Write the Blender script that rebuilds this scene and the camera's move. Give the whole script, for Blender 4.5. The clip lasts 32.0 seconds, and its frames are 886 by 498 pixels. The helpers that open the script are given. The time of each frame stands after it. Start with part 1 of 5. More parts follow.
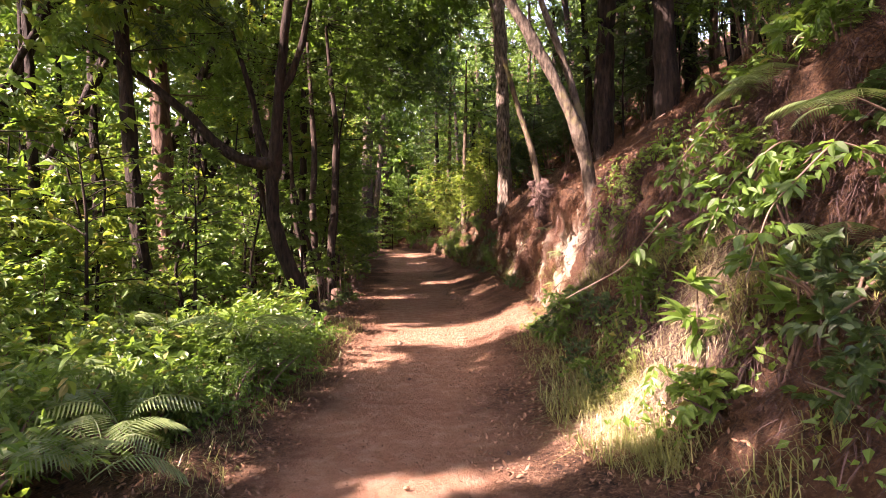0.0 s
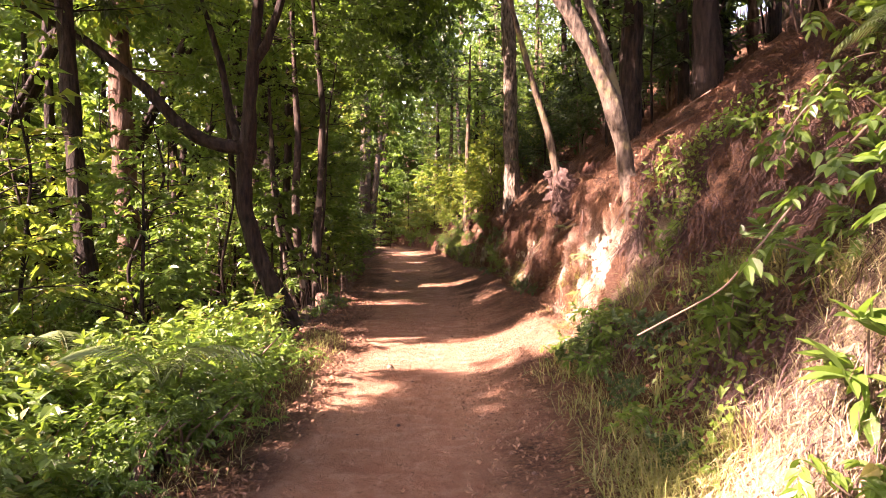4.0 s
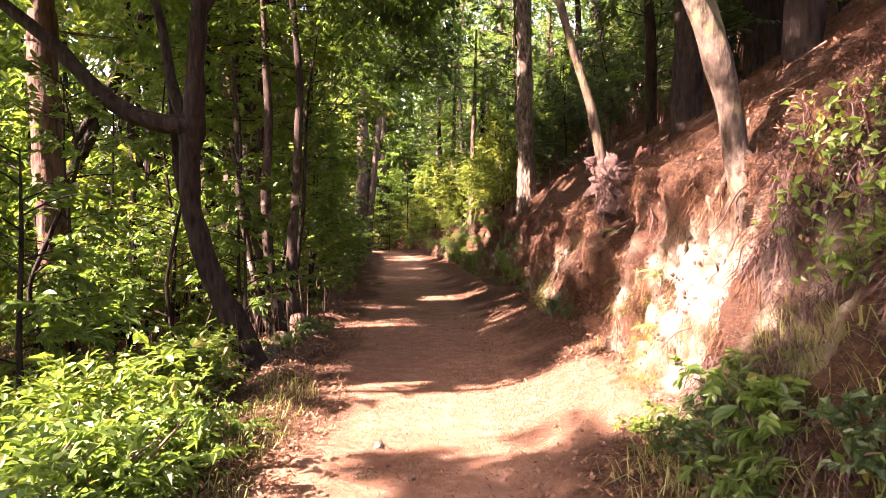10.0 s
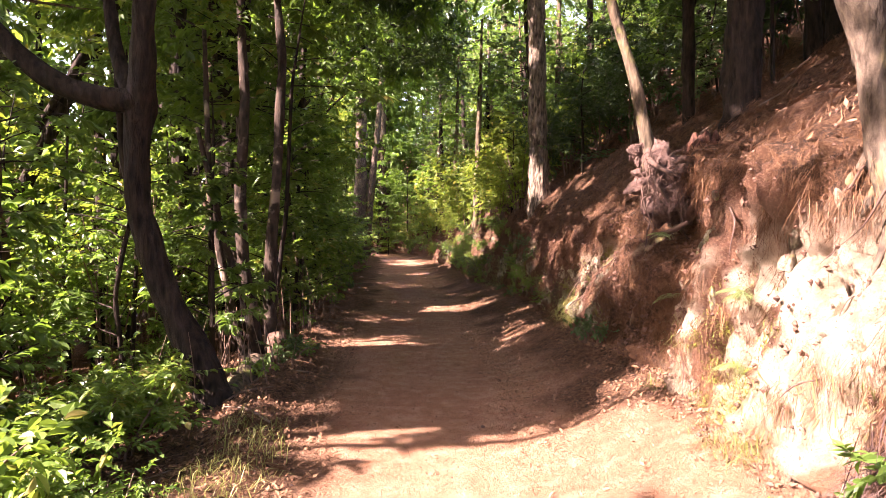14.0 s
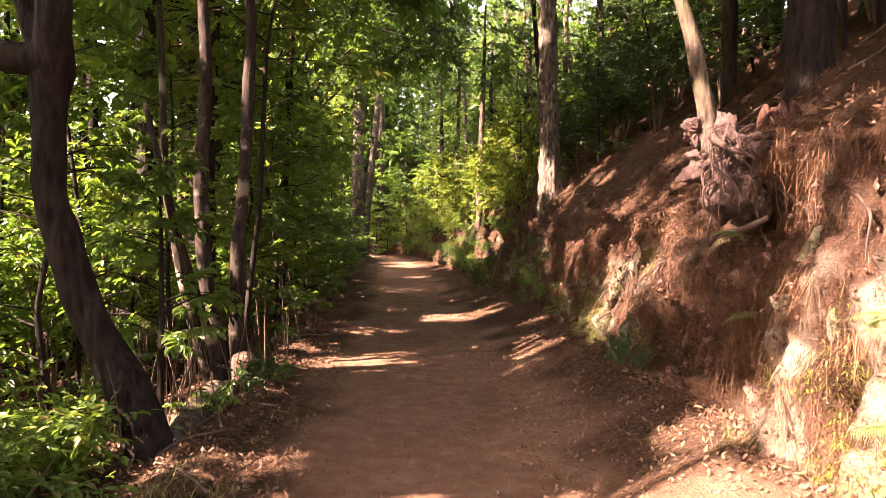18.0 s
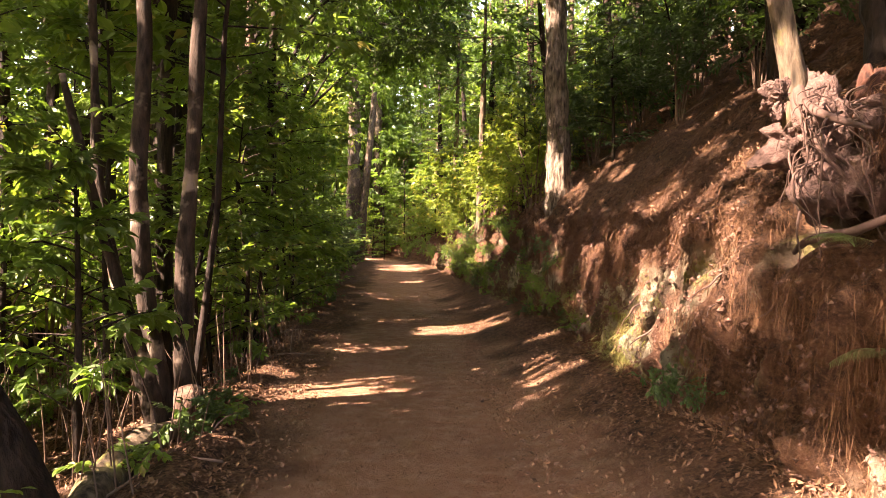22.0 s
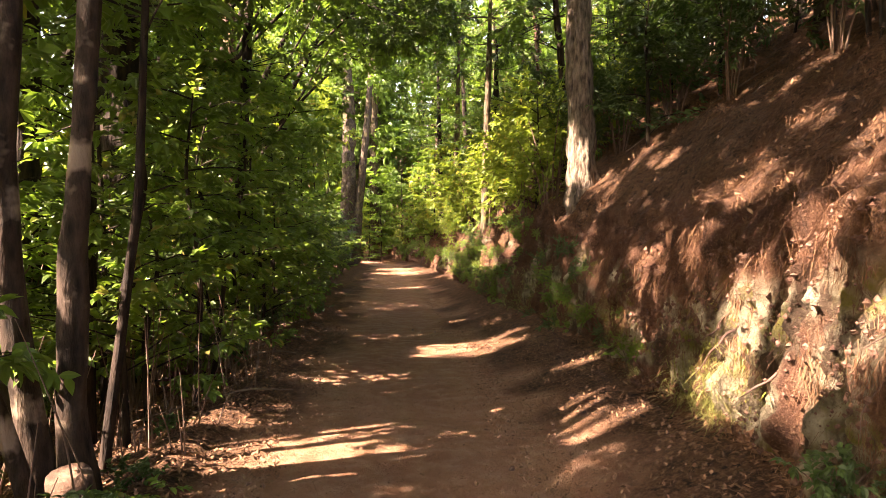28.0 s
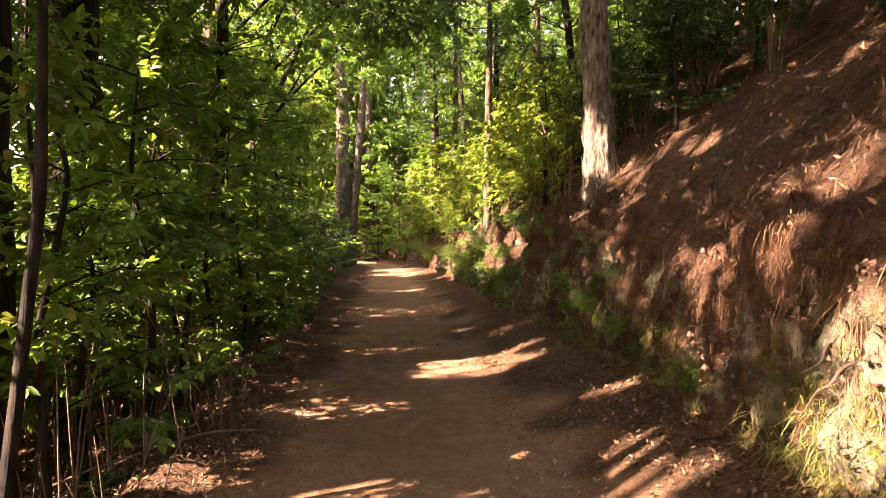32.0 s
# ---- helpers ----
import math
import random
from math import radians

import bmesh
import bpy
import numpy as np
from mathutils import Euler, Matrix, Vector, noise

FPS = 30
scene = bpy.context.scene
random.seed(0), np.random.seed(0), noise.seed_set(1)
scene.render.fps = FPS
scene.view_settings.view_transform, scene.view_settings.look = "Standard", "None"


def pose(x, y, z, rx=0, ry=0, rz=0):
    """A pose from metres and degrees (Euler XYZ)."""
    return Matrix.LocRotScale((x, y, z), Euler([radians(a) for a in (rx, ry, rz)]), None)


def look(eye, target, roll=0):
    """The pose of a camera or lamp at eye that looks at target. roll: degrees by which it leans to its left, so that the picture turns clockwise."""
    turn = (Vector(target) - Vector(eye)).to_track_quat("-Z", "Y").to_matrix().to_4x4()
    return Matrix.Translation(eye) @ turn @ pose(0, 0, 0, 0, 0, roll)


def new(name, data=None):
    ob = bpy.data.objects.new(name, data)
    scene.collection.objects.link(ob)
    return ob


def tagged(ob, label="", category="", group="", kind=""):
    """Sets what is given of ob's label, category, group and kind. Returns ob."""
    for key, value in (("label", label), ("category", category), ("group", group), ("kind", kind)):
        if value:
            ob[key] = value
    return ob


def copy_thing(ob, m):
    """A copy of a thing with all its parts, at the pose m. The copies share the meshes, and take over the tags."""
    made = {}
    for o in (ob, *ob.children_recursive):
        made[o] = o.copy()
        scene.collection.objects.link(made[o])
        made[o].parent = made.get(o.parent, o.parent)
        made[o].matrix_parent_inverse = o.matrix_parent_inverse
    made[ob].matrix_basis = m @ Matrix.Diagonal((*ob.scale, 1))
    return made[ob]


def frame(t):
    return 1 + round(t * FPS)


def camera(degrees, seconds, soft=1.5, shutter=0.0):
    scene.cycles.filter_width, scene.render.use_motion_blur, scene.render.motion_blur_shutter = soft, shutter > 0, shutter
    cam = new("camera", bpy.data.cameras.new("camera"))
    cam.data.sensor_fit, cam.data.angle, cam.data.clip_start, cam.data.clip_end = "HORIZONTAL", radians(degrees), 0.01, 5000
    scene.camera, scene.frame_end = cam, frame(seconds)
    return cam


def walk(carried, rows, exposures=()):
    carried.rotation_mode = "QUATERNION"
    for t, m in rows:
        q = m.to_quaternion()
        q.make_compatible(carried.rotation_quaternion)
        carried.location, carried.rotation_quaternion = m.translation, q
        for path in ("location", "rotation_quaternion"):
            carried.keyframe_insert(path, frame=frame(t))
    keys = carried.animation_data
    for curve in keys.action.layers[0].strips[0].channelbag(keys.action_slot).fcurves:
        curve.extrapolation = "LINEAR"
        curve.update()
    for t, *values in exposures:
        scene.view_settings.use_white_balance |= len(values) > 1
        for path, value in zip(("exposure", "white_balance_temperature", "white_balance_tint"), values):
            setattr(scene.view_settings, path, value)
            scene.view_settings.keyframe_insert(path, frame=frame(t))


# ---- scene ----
# camera: one slow walk up the trail. rows: seconds, eye, yaw to the left, pitch, roll
cam = camera(68, 32.0, soft=0.5)
ROWS = (
    (0.0, 0.000, 0.000, 1.678, -1.87, -1.74, -0.40), (1.5, 0.019, 0.706, 1.673, -1.80, -1.98, -0.21),
    (3.0, 0.036, 1.409, 1.671, -1.84, -1.97, -0.04), (6.0, 0.050, 2.799, 1.670, -1.88, -1.88, 0.30),
    (7.5, 0.036, 3.476, 1.675, -1.90, -1.65, 0.18), (9.0, 0.013, 4.134, 1.682, -1.90, -1.67, 0.04),
    (11.0, -0.017, 4.983, 1.685, -1.93, -1.76, 0.16), (13.0, -0.043, 5.797, 1.693, -1.95, -1.56, 0.37),
    (17.0, -0.031, 7.340, 1.667, -1.94, -1.40, 0.45), (19.0, 0.014, 8.077, 1.674, -1.91, -1.36, 0.37),
    (21.0, 0.050, 8.785, 1.682, -1.98, -1.30, 0.36), (23.0, 0.085, 9.462, 1.678, -1.97, -1.17, 0.23),
    (25.0, 0.083, 10.127, 1.657, -1.99, -1.12, 0.14), (28.0, 0.038, 11.100, 1.664, -2.16, -1.09, -0.01),
    (30.0, 0.022, 11.738, 1.686, -2.25, -1.19, -0.49), (32.0, 0.020, 12.380, 1.707, -2.35, -1.29, -0.96))
PATH = []
for t, x, y, z, yaw, pitch, roll in ROWS:
    a, b = radians(yaw), radians(pitch)
    PATH.append((t, look((x, y, z), (x - math.sin(a) * math.cos(b), y + math.cos(a) * math.cos(b), z + math.sin(b)), roll)))
walk(cam, PATH, ((0.0, 2.98, 7400, 39), (1.2, 3.2, 7600, 41), (6.0, 3.45, 8000, 47), (10.0, 3.53, 7800, 45), (14.0, 3.38, 7400, 38), (19.0, 3.47, 8500, 35), (25.0, 3.58, 8900, 28), (32.0, 3.64, 9000, 28)))

# ---------------------------------------------------------------- light
SUN_AZ, SUN_EL = radians(292), radians(41)          # azimuth clockwise from +y
SUN = np.array([math.sin(SUN_AZ) * math.cos(SUN_EL), math.cos(SUN_AZ) * math.cos(SUN_EL), math.sin(SUN_EL)])
SUN[1] = -abs(SUN[1])
SUN_AZ = math.atan2(SUN[0], SUN[1])
world = bpy.data.worlds.new("sky")
scene.world = world
world.use_nodes = True
wn = world.node_tree
sky = wn.nodes.new("ShaderNodeTexSky")
sky.sky_type, sky.sun_disc, sky.sun_elevation, sky.sun_rotation = "NISHITA", False, SUN_EL, SUN_AZ
sky.dust_density, sky.air_density = 2.0, 1.2
wn.links.new(sky.outputs[0], wn.nodes["Background"].inputs[0])
wn.nodes["Background"].inputs[1].default_value = 0.152
sun = new("sun", bpy.data.lights.new("sun", "SUN"))
sun.data.energy, sun.data.angle, sun.data.color = 5.0, radians(0.6), (1.0, 0.955, 0.88)
sun.matrix_world = look(Vector(SUN * 60), (0, 0, 0))

# ---------------------------------------------------------------- numeric helpers
RNG = np.random.default_rng(7)


def lattice(ix, iy, iz, seed):
    h = (ix * 374761393 + iy * 668265263 + iz * 2147483647 + seed * 974634777) & 0xFFFFFFFF
    h = ((h ^ (h >> 13)) * 1274126177) & 0xFFFFFFFF
    return ((h ^ (h >> 16)) & 0xFFFF) / 32767.5 - 1


def vnoise(p, scale=1.0, seed=0, octaves=1):
    """Smooth value noise, about -1 to 1, at the points p (n, 3)."""
    p, out, amp = np.asarray(p, float) * scale, 0, 1.0
    for o in range(octaves):
        i = np.floor(p).astype(np.int64)
        f = p - i
        f = f * f * (3 - 2 * f)
        acc = 0
        for dx in (0, 1):
            for dy in (0, 1):
                for dz in (0, 1):
                    w = abs(1 - dx - f[:, 0]) * abs(1 - dy - f[:, 1]) * abs(1 - dz - f[:, 2])
                    acc = acc + w * lattice(i[:, 0] + dx, i[:, 1] + dy, i[:, 2] + dz, seed + o)
        out, p, amp = out + amp * acc, p * 2.03 + 5.1, amp * 0.5
    return out


def unit(v):
    return v / np.maximum(np.linalg.norm(v, axis=-1, keepdims=True), 1e-9)


def ramp(v, a, b):
    s = np.clip((v - a) / (b - a), 0, 1)
    return s * s * (3 - 2 * s)


def mesh_of(name, verts, quads, smooth=False, tris=()):
    me = bpy.data.meshes.new(name)
    verts, quads, tris = np.asarray(verts, np.float32), np.asarray(quads, np.int32).reshape(-1, 4), np.asarray(tris, np.int32).reshape(-1, 3)
    nq, nt = len(quads), len(tris)
    me.vertices.add(len(verts))
    me.vertices.foreach_set("co", verts.ravel())
    me.loops.add(4 * nq + 3 * nt)
    me.loops.foreach_set("vertex_index", np.concatenate([quads.ravel(), tris.ravel()]))
    me.polygons.add(nq + nt)
    me.polygons.foreach_set("loop_start", np.concatenate([np.arange(nq) * 4, 4 * nq + np.arange(nt) * 3]).astype(np.int32))
    me.polygons.foreach_set("loop_total", np.concatenate([np.full(nq, 4), np.full(nt, 3)]).astype(np.int32))
    me.polygons.foreach_set("use_smooth", np.full(nq + nt, smooth))
    me.update(calc_edges=True)
    return me


def thing(name, me=None, material=None, label="", category="", group="", kind="", at=(0, 0, 0)):
    ob = new(name, me)
    if me is not None and material is not None and not me.materials:
        me.materials.append(material)
    ob.location = at
    return tagged(ob, label, category, group, kind)


def part(name, me, material, parent, label=""):
    ob = new(name, me)
    if material is not None and not me.materials:
        me.materials.append(material)
    ob.parent = parent
    return tagged(ob, label)


def tube(points, radii, segs=10, rough=0.0, seed=0, cap=True, step=0.12):
    """A tapered, slightly uneven round limb along a smooth line."""
    pts, rad = np.asarray(points, float), np.asarray(radii, float)
    d = np.r_[0, np.cumsum(np.linalg.norm(np.diff(pts, axis=0), axis=1))]
    n = max(len(pts), min(140, int(d[-1] / step) + 2))
    s = np.linspace(0, d[-1], n)
    line = np.stack([np.interp(s, d, pts[:, k]) for k in range(3)], 1)
    for _ in range(2 if n > 4 else 0):
        line[1:-1] = 0.25 * line[:-2] + 0.5 * line[1:-1] + 0.25 * line[2:]
    r = np.interp(s, d, rad)
    along = unit(np.gradient(line, axis=0))
    side = unit(np.cross(along, [0.31, 0.95, 0.11]))
    other = np.cross(along, side)
    ang = np.linspace(0, 2 * np.pi, segs, endpoint=False)
    ring = line[:, None] + r[:, None, None] * (np.cos(ang)[None, :, None] * side[:, None] + np.sin(ang)[None, :, None] * other[:, None])
    v = ring.reshape(-1, 3)
    if rough:
        out = unit(v - np.repeat(line, segs, 0))
        v = v + out * (np.repeat(r, segs) * rough * (vnoise(v * [1, 1, 0.35], 9.0, seed, 2) + 0.6 * vnoise(v, 2.0, seed + 9)))[:, None]
    i, j = np.arange(n - 1)[:, None] * segs, np.arange(segs)[None]
    q = np.stack([i + j, i + (j + 1) % segs, i + segs + (j + 1) % segs, i + segs + j], -1).reshape(-1, 4)
    t = []
    if cap:
        v = np.vstack([v, line[-1:], line[:1]])
        for k in range(segs):
            t.append(((n - 1) * segs + k, (n - 1) * segs + (k + 1) % segs, n * segs))
            t.append(((k + 1) % segs, k, n * segs + 1))
    return v, q, np.array(t, int).reshape(-1, 3)


def tube_mesh(name, *args, **kw):
    v, q, t = tube(*args, **kw)
    return mesh_of(name, v, q, True, t)


def join(pieces):
    """Joins (verts, quads, tris) into one."""
    V, Q, T, n = [], [], [], 0
    for v, q, t in pieces:
        V.append(v), Q.append(np.asarray(q, int).reshape(-1, 4) + n), T.append(np.asarray(t, int).reshape(-1, 3) + n)
        n += len(v)
    return np.vstack(V), np.vstack(Q), np.vstack(T)


def leaves(P, D, N, L, W, fold=0.22, droop=0.18):
    """Pointed leaf blades: at P, growing along D, facing N."""
    D = unit(D)
    S = unit(np.cross(D, N))
    N = np.cross(S, D)
    L, W = np.asarray(L)[:, None], np.asarray(W)[:, None]
    if len(P) < 2500 and L.mean() > 0.075:   # few and large: a rounded outline with a midrib
        rows = []
        for f, w in ((0.0, 0.05), (0.18, 0.36), (0.42, 0.5), (0.7, 0.36), (0.9, 0.13), (1.0, 0.01)):
            c = P + D * L * f - N * L * droop * f * f
            rows += [c - S * W * w + N * W * fold * w * 2, c, c + S * W * w + N * W * fold * w * 2]
        v = np.stack(rows, 1).reshape(-1, 3)
        k = np.array([(3 * r + c, 3 * r + c + 1, 3 * r + c + 4, 3 * r + c + 3) for r in range(5) for c in (0, 1)])
        return v, (np.arange(len(P))[:, None, None] * 18 + k[None]).reshape(-1, 4), np.zeros((0, 3), int)
    mid = P + D * L * 0.42
    v = np.stack([P, mid + S * W * 0.5 + N * W * fold, P + D * L - N * L * droop, mid - S * W * 0.5 + N * W * fold], 1).reshape(-1, 3)
    return v, np.arange(len(P) * 4).reshape(-1, 4), np.zeros((0, 3), int)


def blades(P, D, L, W, bend=0.5):
    """Narrow grass blades or needles: two bent quads each."""
    D = unit(D)
    S = unit(np.cross(D, [0.1, 0.2, 1.0]) + 1e-6)
    out = unit(D * [1, 1, 0] + 1e-6)
    L, W = np.asarray(L)[:, None], np.asarray(W)[:, None]
    mid = P + D * L * 0.55
    tip = P + D * L + out * L * bend * 0.5 - np.array([0, 0, 1.0]) * L * bend * 0.45
    v = np.stack([P - S * W, P + S * W, mid + S * W * 0.7, mid - S * W * 0.7, tip + S * W * 0.12, tip - S * W * 0.12], 1).reshape(-1, 3)
    b = np.arange(len(P))[:, None] * 6
    return v, np.concatenate([b + [0, 1, 2, 3], b + [3, 2, 4, 5]]), np.zeros((0, 3), int)


def scatter_dirs(n, up=0.0, spread=1.0):
    d = RNG.normal(size=(n, 3)) * spread
    d[:, 2] += up
    return unit(d)


# ---------------------------------------------------------------- the lie of the land
YK = (-40, 2, 6, 9, 11, 13, 16, 20, 24, 28, 38, 48, 60, 75, 120)
FOOT = (1.5, 1.45, 1.4, 1.5, 1.84, 2.14, 2.12, 2.12, 1.9, 1.5, 1.0, 0.1, -2.6, -8, -30)
EDGE = (-1.4, -1.4, -1.35, -1.15, -1.2, -1.35, -1.5, -1.7, -1.8, -1.95, -2.3, -2.7, -5.2, -10.5, -32)
YL = (-40, 4, 6, 8.4, 9.6, 11, 12.4, 13.0, 13.8, 15.3, 17, 19.5, 22, 30, 48, 120)
LIPDX = (2.0, 1.95, 1.85, 1.4, 0.92, 0.72, 0.5, 0.36, 0.40, 0.32, 0.30, 0.42, 0.5, 0.65, 0.7, 0.7)
LIPZ = (3.2, 3.1, 2.95, 2.5, 2.24, 2.25, 2.35, 2.3, 1.95, 1.62, 1.55, 1.65, 1.9, 1.95, 1.7, 1.5)


def steepness(y):
    """Exponents of the bank's profile, across and upwards: sloping talus below a wall where the first is small."""
    return np.interp(y, (8, 9.5, 11.5, 13, 14.6), (0.9, 0.72, 0.72, 0.85, 1.2)), np.interp(y, (8, 9.5, 11.5, 13, 14.6), (1.2, 1.3, 1.25, 1.05, 0.9))


def ridged(p, scale, seed, octaves=2):
    return 1 - 2 * np.abs(vnoise(p, scale, seed, octaves))


def foot(y):
    return np.interp(y, YK, FOOT) + 0.07 * np.sin(2.1 * np.asarray(y)) + 0.05 * np.sin(4.7 * np.asarray(y) + 1)


def edge(y):
    return np.interp(y, YK, EDGE) + 0.06 * np.sin(1.7 * np.asarray(y) + 2) + 0.04 * np.sin(5.3 * np.asarray(y))


def hill_rise(d, y):
    """Height above the lip, d metres uphill of it."""
    return np.interp(y, (13, 15), (0, 0.38)) * (1 - np.exp(-np.clip(d, 0, None) / 0.6)) + 0.74 * d - 0.0065 * np.clip(d, 0, 30) ** 2 - 0.39 * np.clip(d - 30, 0, None)


def left_fall(d):
    """Height of the ground d metres left of the trail's edge."""
    return 0.07 * np.exp(-((d - 0.25) / 0.22) ** 2) - 0.24 * np.clip(d - 0.35, 0, 9) - 0.10 * np.clip(d - 9.35, 0, 40)


def apron(y):
    """Height of the litter piled against the foot of the bank."""
    return np.interp(y, (7.5, 10, 12.5, 16, 30, 40), (0.12, 0.38, 0.36, 0.36, 0.27, 0.12))


def ground_z(x, y):
    """Smooth ground height, without the fine relief."""
    x, y = np.asarray(x, float), np.asarray(y, float)
    f, e = foot(y), edge(y)
    w, h = np.interp(y, YL, LIPDX), np.interp(y, YL, LIPZ)
    s = np.clip((x - f) / w, 0, 1)
    ax, az = steepness(y)
    z = h * s ** (az / ax)
    z = np.where(x > f + w, h + hill_rise(x - f - w, y), z)
    z = np.maximum(z, apron(y) * ramp((x - e) / (f - e), 0.6, 1.05) ** 1.4)
    return np.where(x < e, left_fall(e - x), z)


LEFT = -np.r_[np.geomspace(260, 12, 26)[:-1], np.linspace(12, 3, 36)[:-1], np.linspace(3, 0.06, 46)]
TRAIL = np.linspace(0, 1, 46)
FACE = np.linspace(0, 1, 116)[1:]
HILL = np.r_[np.linspace(0.06, 5, 84), np.linspace(5, 14, 50)[1:], np.geomspace(14, 260, 24)[1:]]
GY = np.r_[-np.geomspace(160, 3, 22), np.linspace(-3, 4, 70)[1:], np.linspace(4, 8, 110)[1:], np.linspace(8, 18.5, 400)[1:], np.linspace(18.5, 24, 130)[1:], np.linspace(24, 34, 110)[1:], np.linspace(34, 64, 100)[1:], np.geomspace(64, 420, 30)[1:]]


def bank_point(s, y):
    """A place on the worn bank face: s from its foot (0) to its lip (1)."""
    s, y = np.broadcast_arrays(np.asarray(s, float), np.asarray(y, float))
    f, w, h = foot(y), np.interp(y, YL, LIPDX), np.interp(y, YL, LIPZ)
    ax, az = steepness(y)
    return np.stack([f + w * s ** ax, y, h * s ** az], -1)


def relief(p, face):
    """Ledges, buttresses and hollows of the earth bank, as a push out of it."""
    q, tall = p * np.array([1, 1, 0.6]), p * np.array([1, 1, 0.3])
    r = 0.15 * vnoise(q, 1.1, 3, 2) + 0.085 * vnoise(q, 3.1, 5, 3) + 0.055 * ridged(q, 5.0, 12, 3) + 0.035 * ridged(tall, 9.0, 15, 2) + 0.018 * vnoise(p, 26, 17, 2)
    r = r - 0.13 * np.clip(1 - np.abs(vnoise(tall, 3.6, 19, 2)) * 4.0, 0, 1) ** 1.5
    crag = np.exp(-((p[:, 1] - 16.0) / 1.9) ** 4)
    r = r + crag * (0.085 * ridged(p * [1, 1, 0.22], 6.0, 29, 3) - 0.10 * np.clip(vnoise(p * [1, 1, 0.5], 5.0, 37, 2), 0, 1))
    r = r + 0.10 * np.clip(vnoise(p * [0, 1, 0.15], 1.7, 43, 2), -0.3, 1) * ramp(p[:, 2], 1.3, 1.9)
    r = r + np.exp(-((p[:, 1] - 12.9) / 1.2) ** 4) * (0.13 * ridged(q, 2.2, 47, 2) + 0.12 * vnoise(q, 4.6, 53, 2) - 0.12)
    return r * face


def build_ground():
    rows = []
    for y in GY:
        f, e, w, h = foot(y), edge(y), np.interp(y, YL, LIPDX), np.interp(y, YL, LIPZ)
        left = np.stack([e + LEFT, 0 * LEFT + y, left_fall(-LEFT)], 1)
        trail = np.stack([e + (f - e) * TRAIL, 0 * TRAIL + y, apron(y) * ramp(TRAIL, 0.6, 1.05) ** 1.4], 1)
        face = bank_point(FACE, y)
        face[:, 2] = np.maximum(face[:, 2], apron(y) + 0.04 * FACE)
        hill = np.stack([f + w + HILL, 0 * HILL + y, h + hill_rise(HILL, y)], 1)
        rows.append(np.vstack([left, trail, face, hill]))
    v = np.array(rows)
    nr, nc = v.shape[:2]
    kind = np.r_[np.zeros(len(LEFT)), np.ones(len(TRAIL)), np.full(len(FACE), 2), np.full(len(HILL), 3)]
    kind = np.tile(kind, nr)
    v = v.reshape(-1, 3)
    s = np.tile(np.r_[0 * LEFT, 0 * TRAIL, FACE, 0 * HILL], nr)
    y = v[:, 1]
    worn = np.interp(y, (-40, 5, 8.5, 10, 60), (0.5, 0.6, 0.75, 1.0, 1.0))
    face = np.where(kind == 2, ramp(s, 0.0, 0.16) * worn, 0)
    hd = np.where(kind == 3, v[:, 0] - foot(y) - np.interp(y, YL, LIPDX), 9)
    face = np.maximum(face, np.where(kind == 3, ramp(-hd, -0.7, 0) * worn, 0))
    push = relief(v, face)
    v[:, 0] -= push
    v[:, 2] += push * 0.25
    # hollow under the torn-out root plate
    hollow = np.exp(-(((y - 12.95) / 0.75) ** 2 + ((v[:, 2] - 1.85) / 0.36) ** 2) ** 1.5) * (kind >= 2)
    v[:, 0] += (0.62 + 0.3 * vnoise(v, 4, 87, 2)) * hollow
    # undercut corner of the far bank
    hollow = np.exp(-(((y - 32.6) / 1.1) ** 2 + ((v[:, 2] - 1.15) / 0.42) ** 2) ** 1.5) * (kind >= 2)
    v[:, 0] += 0.75 * hollow
    soft = np.where(kind == 3, 1 - ramp(-hd, -0.5, 0) * 0.6, np.where(kind == 0, 0.12 + 0.88 * ramp(edge(y) - v[:, 0], 0.3, 2.4), 0.0))
    near = np.clip(1 - np.abs(v[:, 0]) / 40, 0, 1)
    v[:, 2] += soft * near * (0.18 * vnoise(v, 0.7, 21, 2) + 0.09 * vnoise(v, 2.3, 23, 3))
    trail = (kind == 1)
    v[:, 2] += trail * (0.018 * vnoise(v, 1.4, 31, 2) + 0.006 * vnoise(v, 7, 33, 2))
    u = (v[:, 0] - edge(y)) / (foot(y) - edge(y))
    v[:, 2] -= trail * 0.03 * np.exp(-((u - 0.5) / 0.28) ** 2)
    a, b = np.arange(nr - 1)[:, None] * nc, np.arange(nc - 1)[None]
    q = np.stack([a + b, a + b + 1, a + nc + b + 1, a + nc + b], -1).reshape(-1, 4)
    me = mesh_of("ground", v, q, True)
    wob = 0.25 * vnoise(v, 1.6, 41, 2)
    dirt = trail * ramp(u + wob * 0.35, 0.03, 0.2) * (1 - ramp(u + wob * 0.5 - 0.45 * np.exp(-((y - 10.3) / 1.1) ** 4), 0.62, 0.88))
    # paler ground under two sun gaps: sunlight put into the colour
    sunny_sand = np.maximum(np.exp(-(((v[:, 0] - 1.75) / 0.75) ** 2 + ((y - 4.95) / 0.42) ** 2) ** 2) * (kind >= 1), np.exp(-((y - 10.2) / 1.0) ** 4) * (kind == 2) * (1 - ramp(s + wob, 0.25, 0.5)))
    dirt = np.maximum(dirt, sunny_sand)
    bare = np.where(kind >= 2, np.clip(face, 0, 1), 0) * ramp(vnoise(v * [1, 1, 0.7], 0.8, 51, 2) + 0.2 + 0.9 * (1 - np.abs(s - 0.5) * 2) * (kind == 2), 0.1, 0.6)
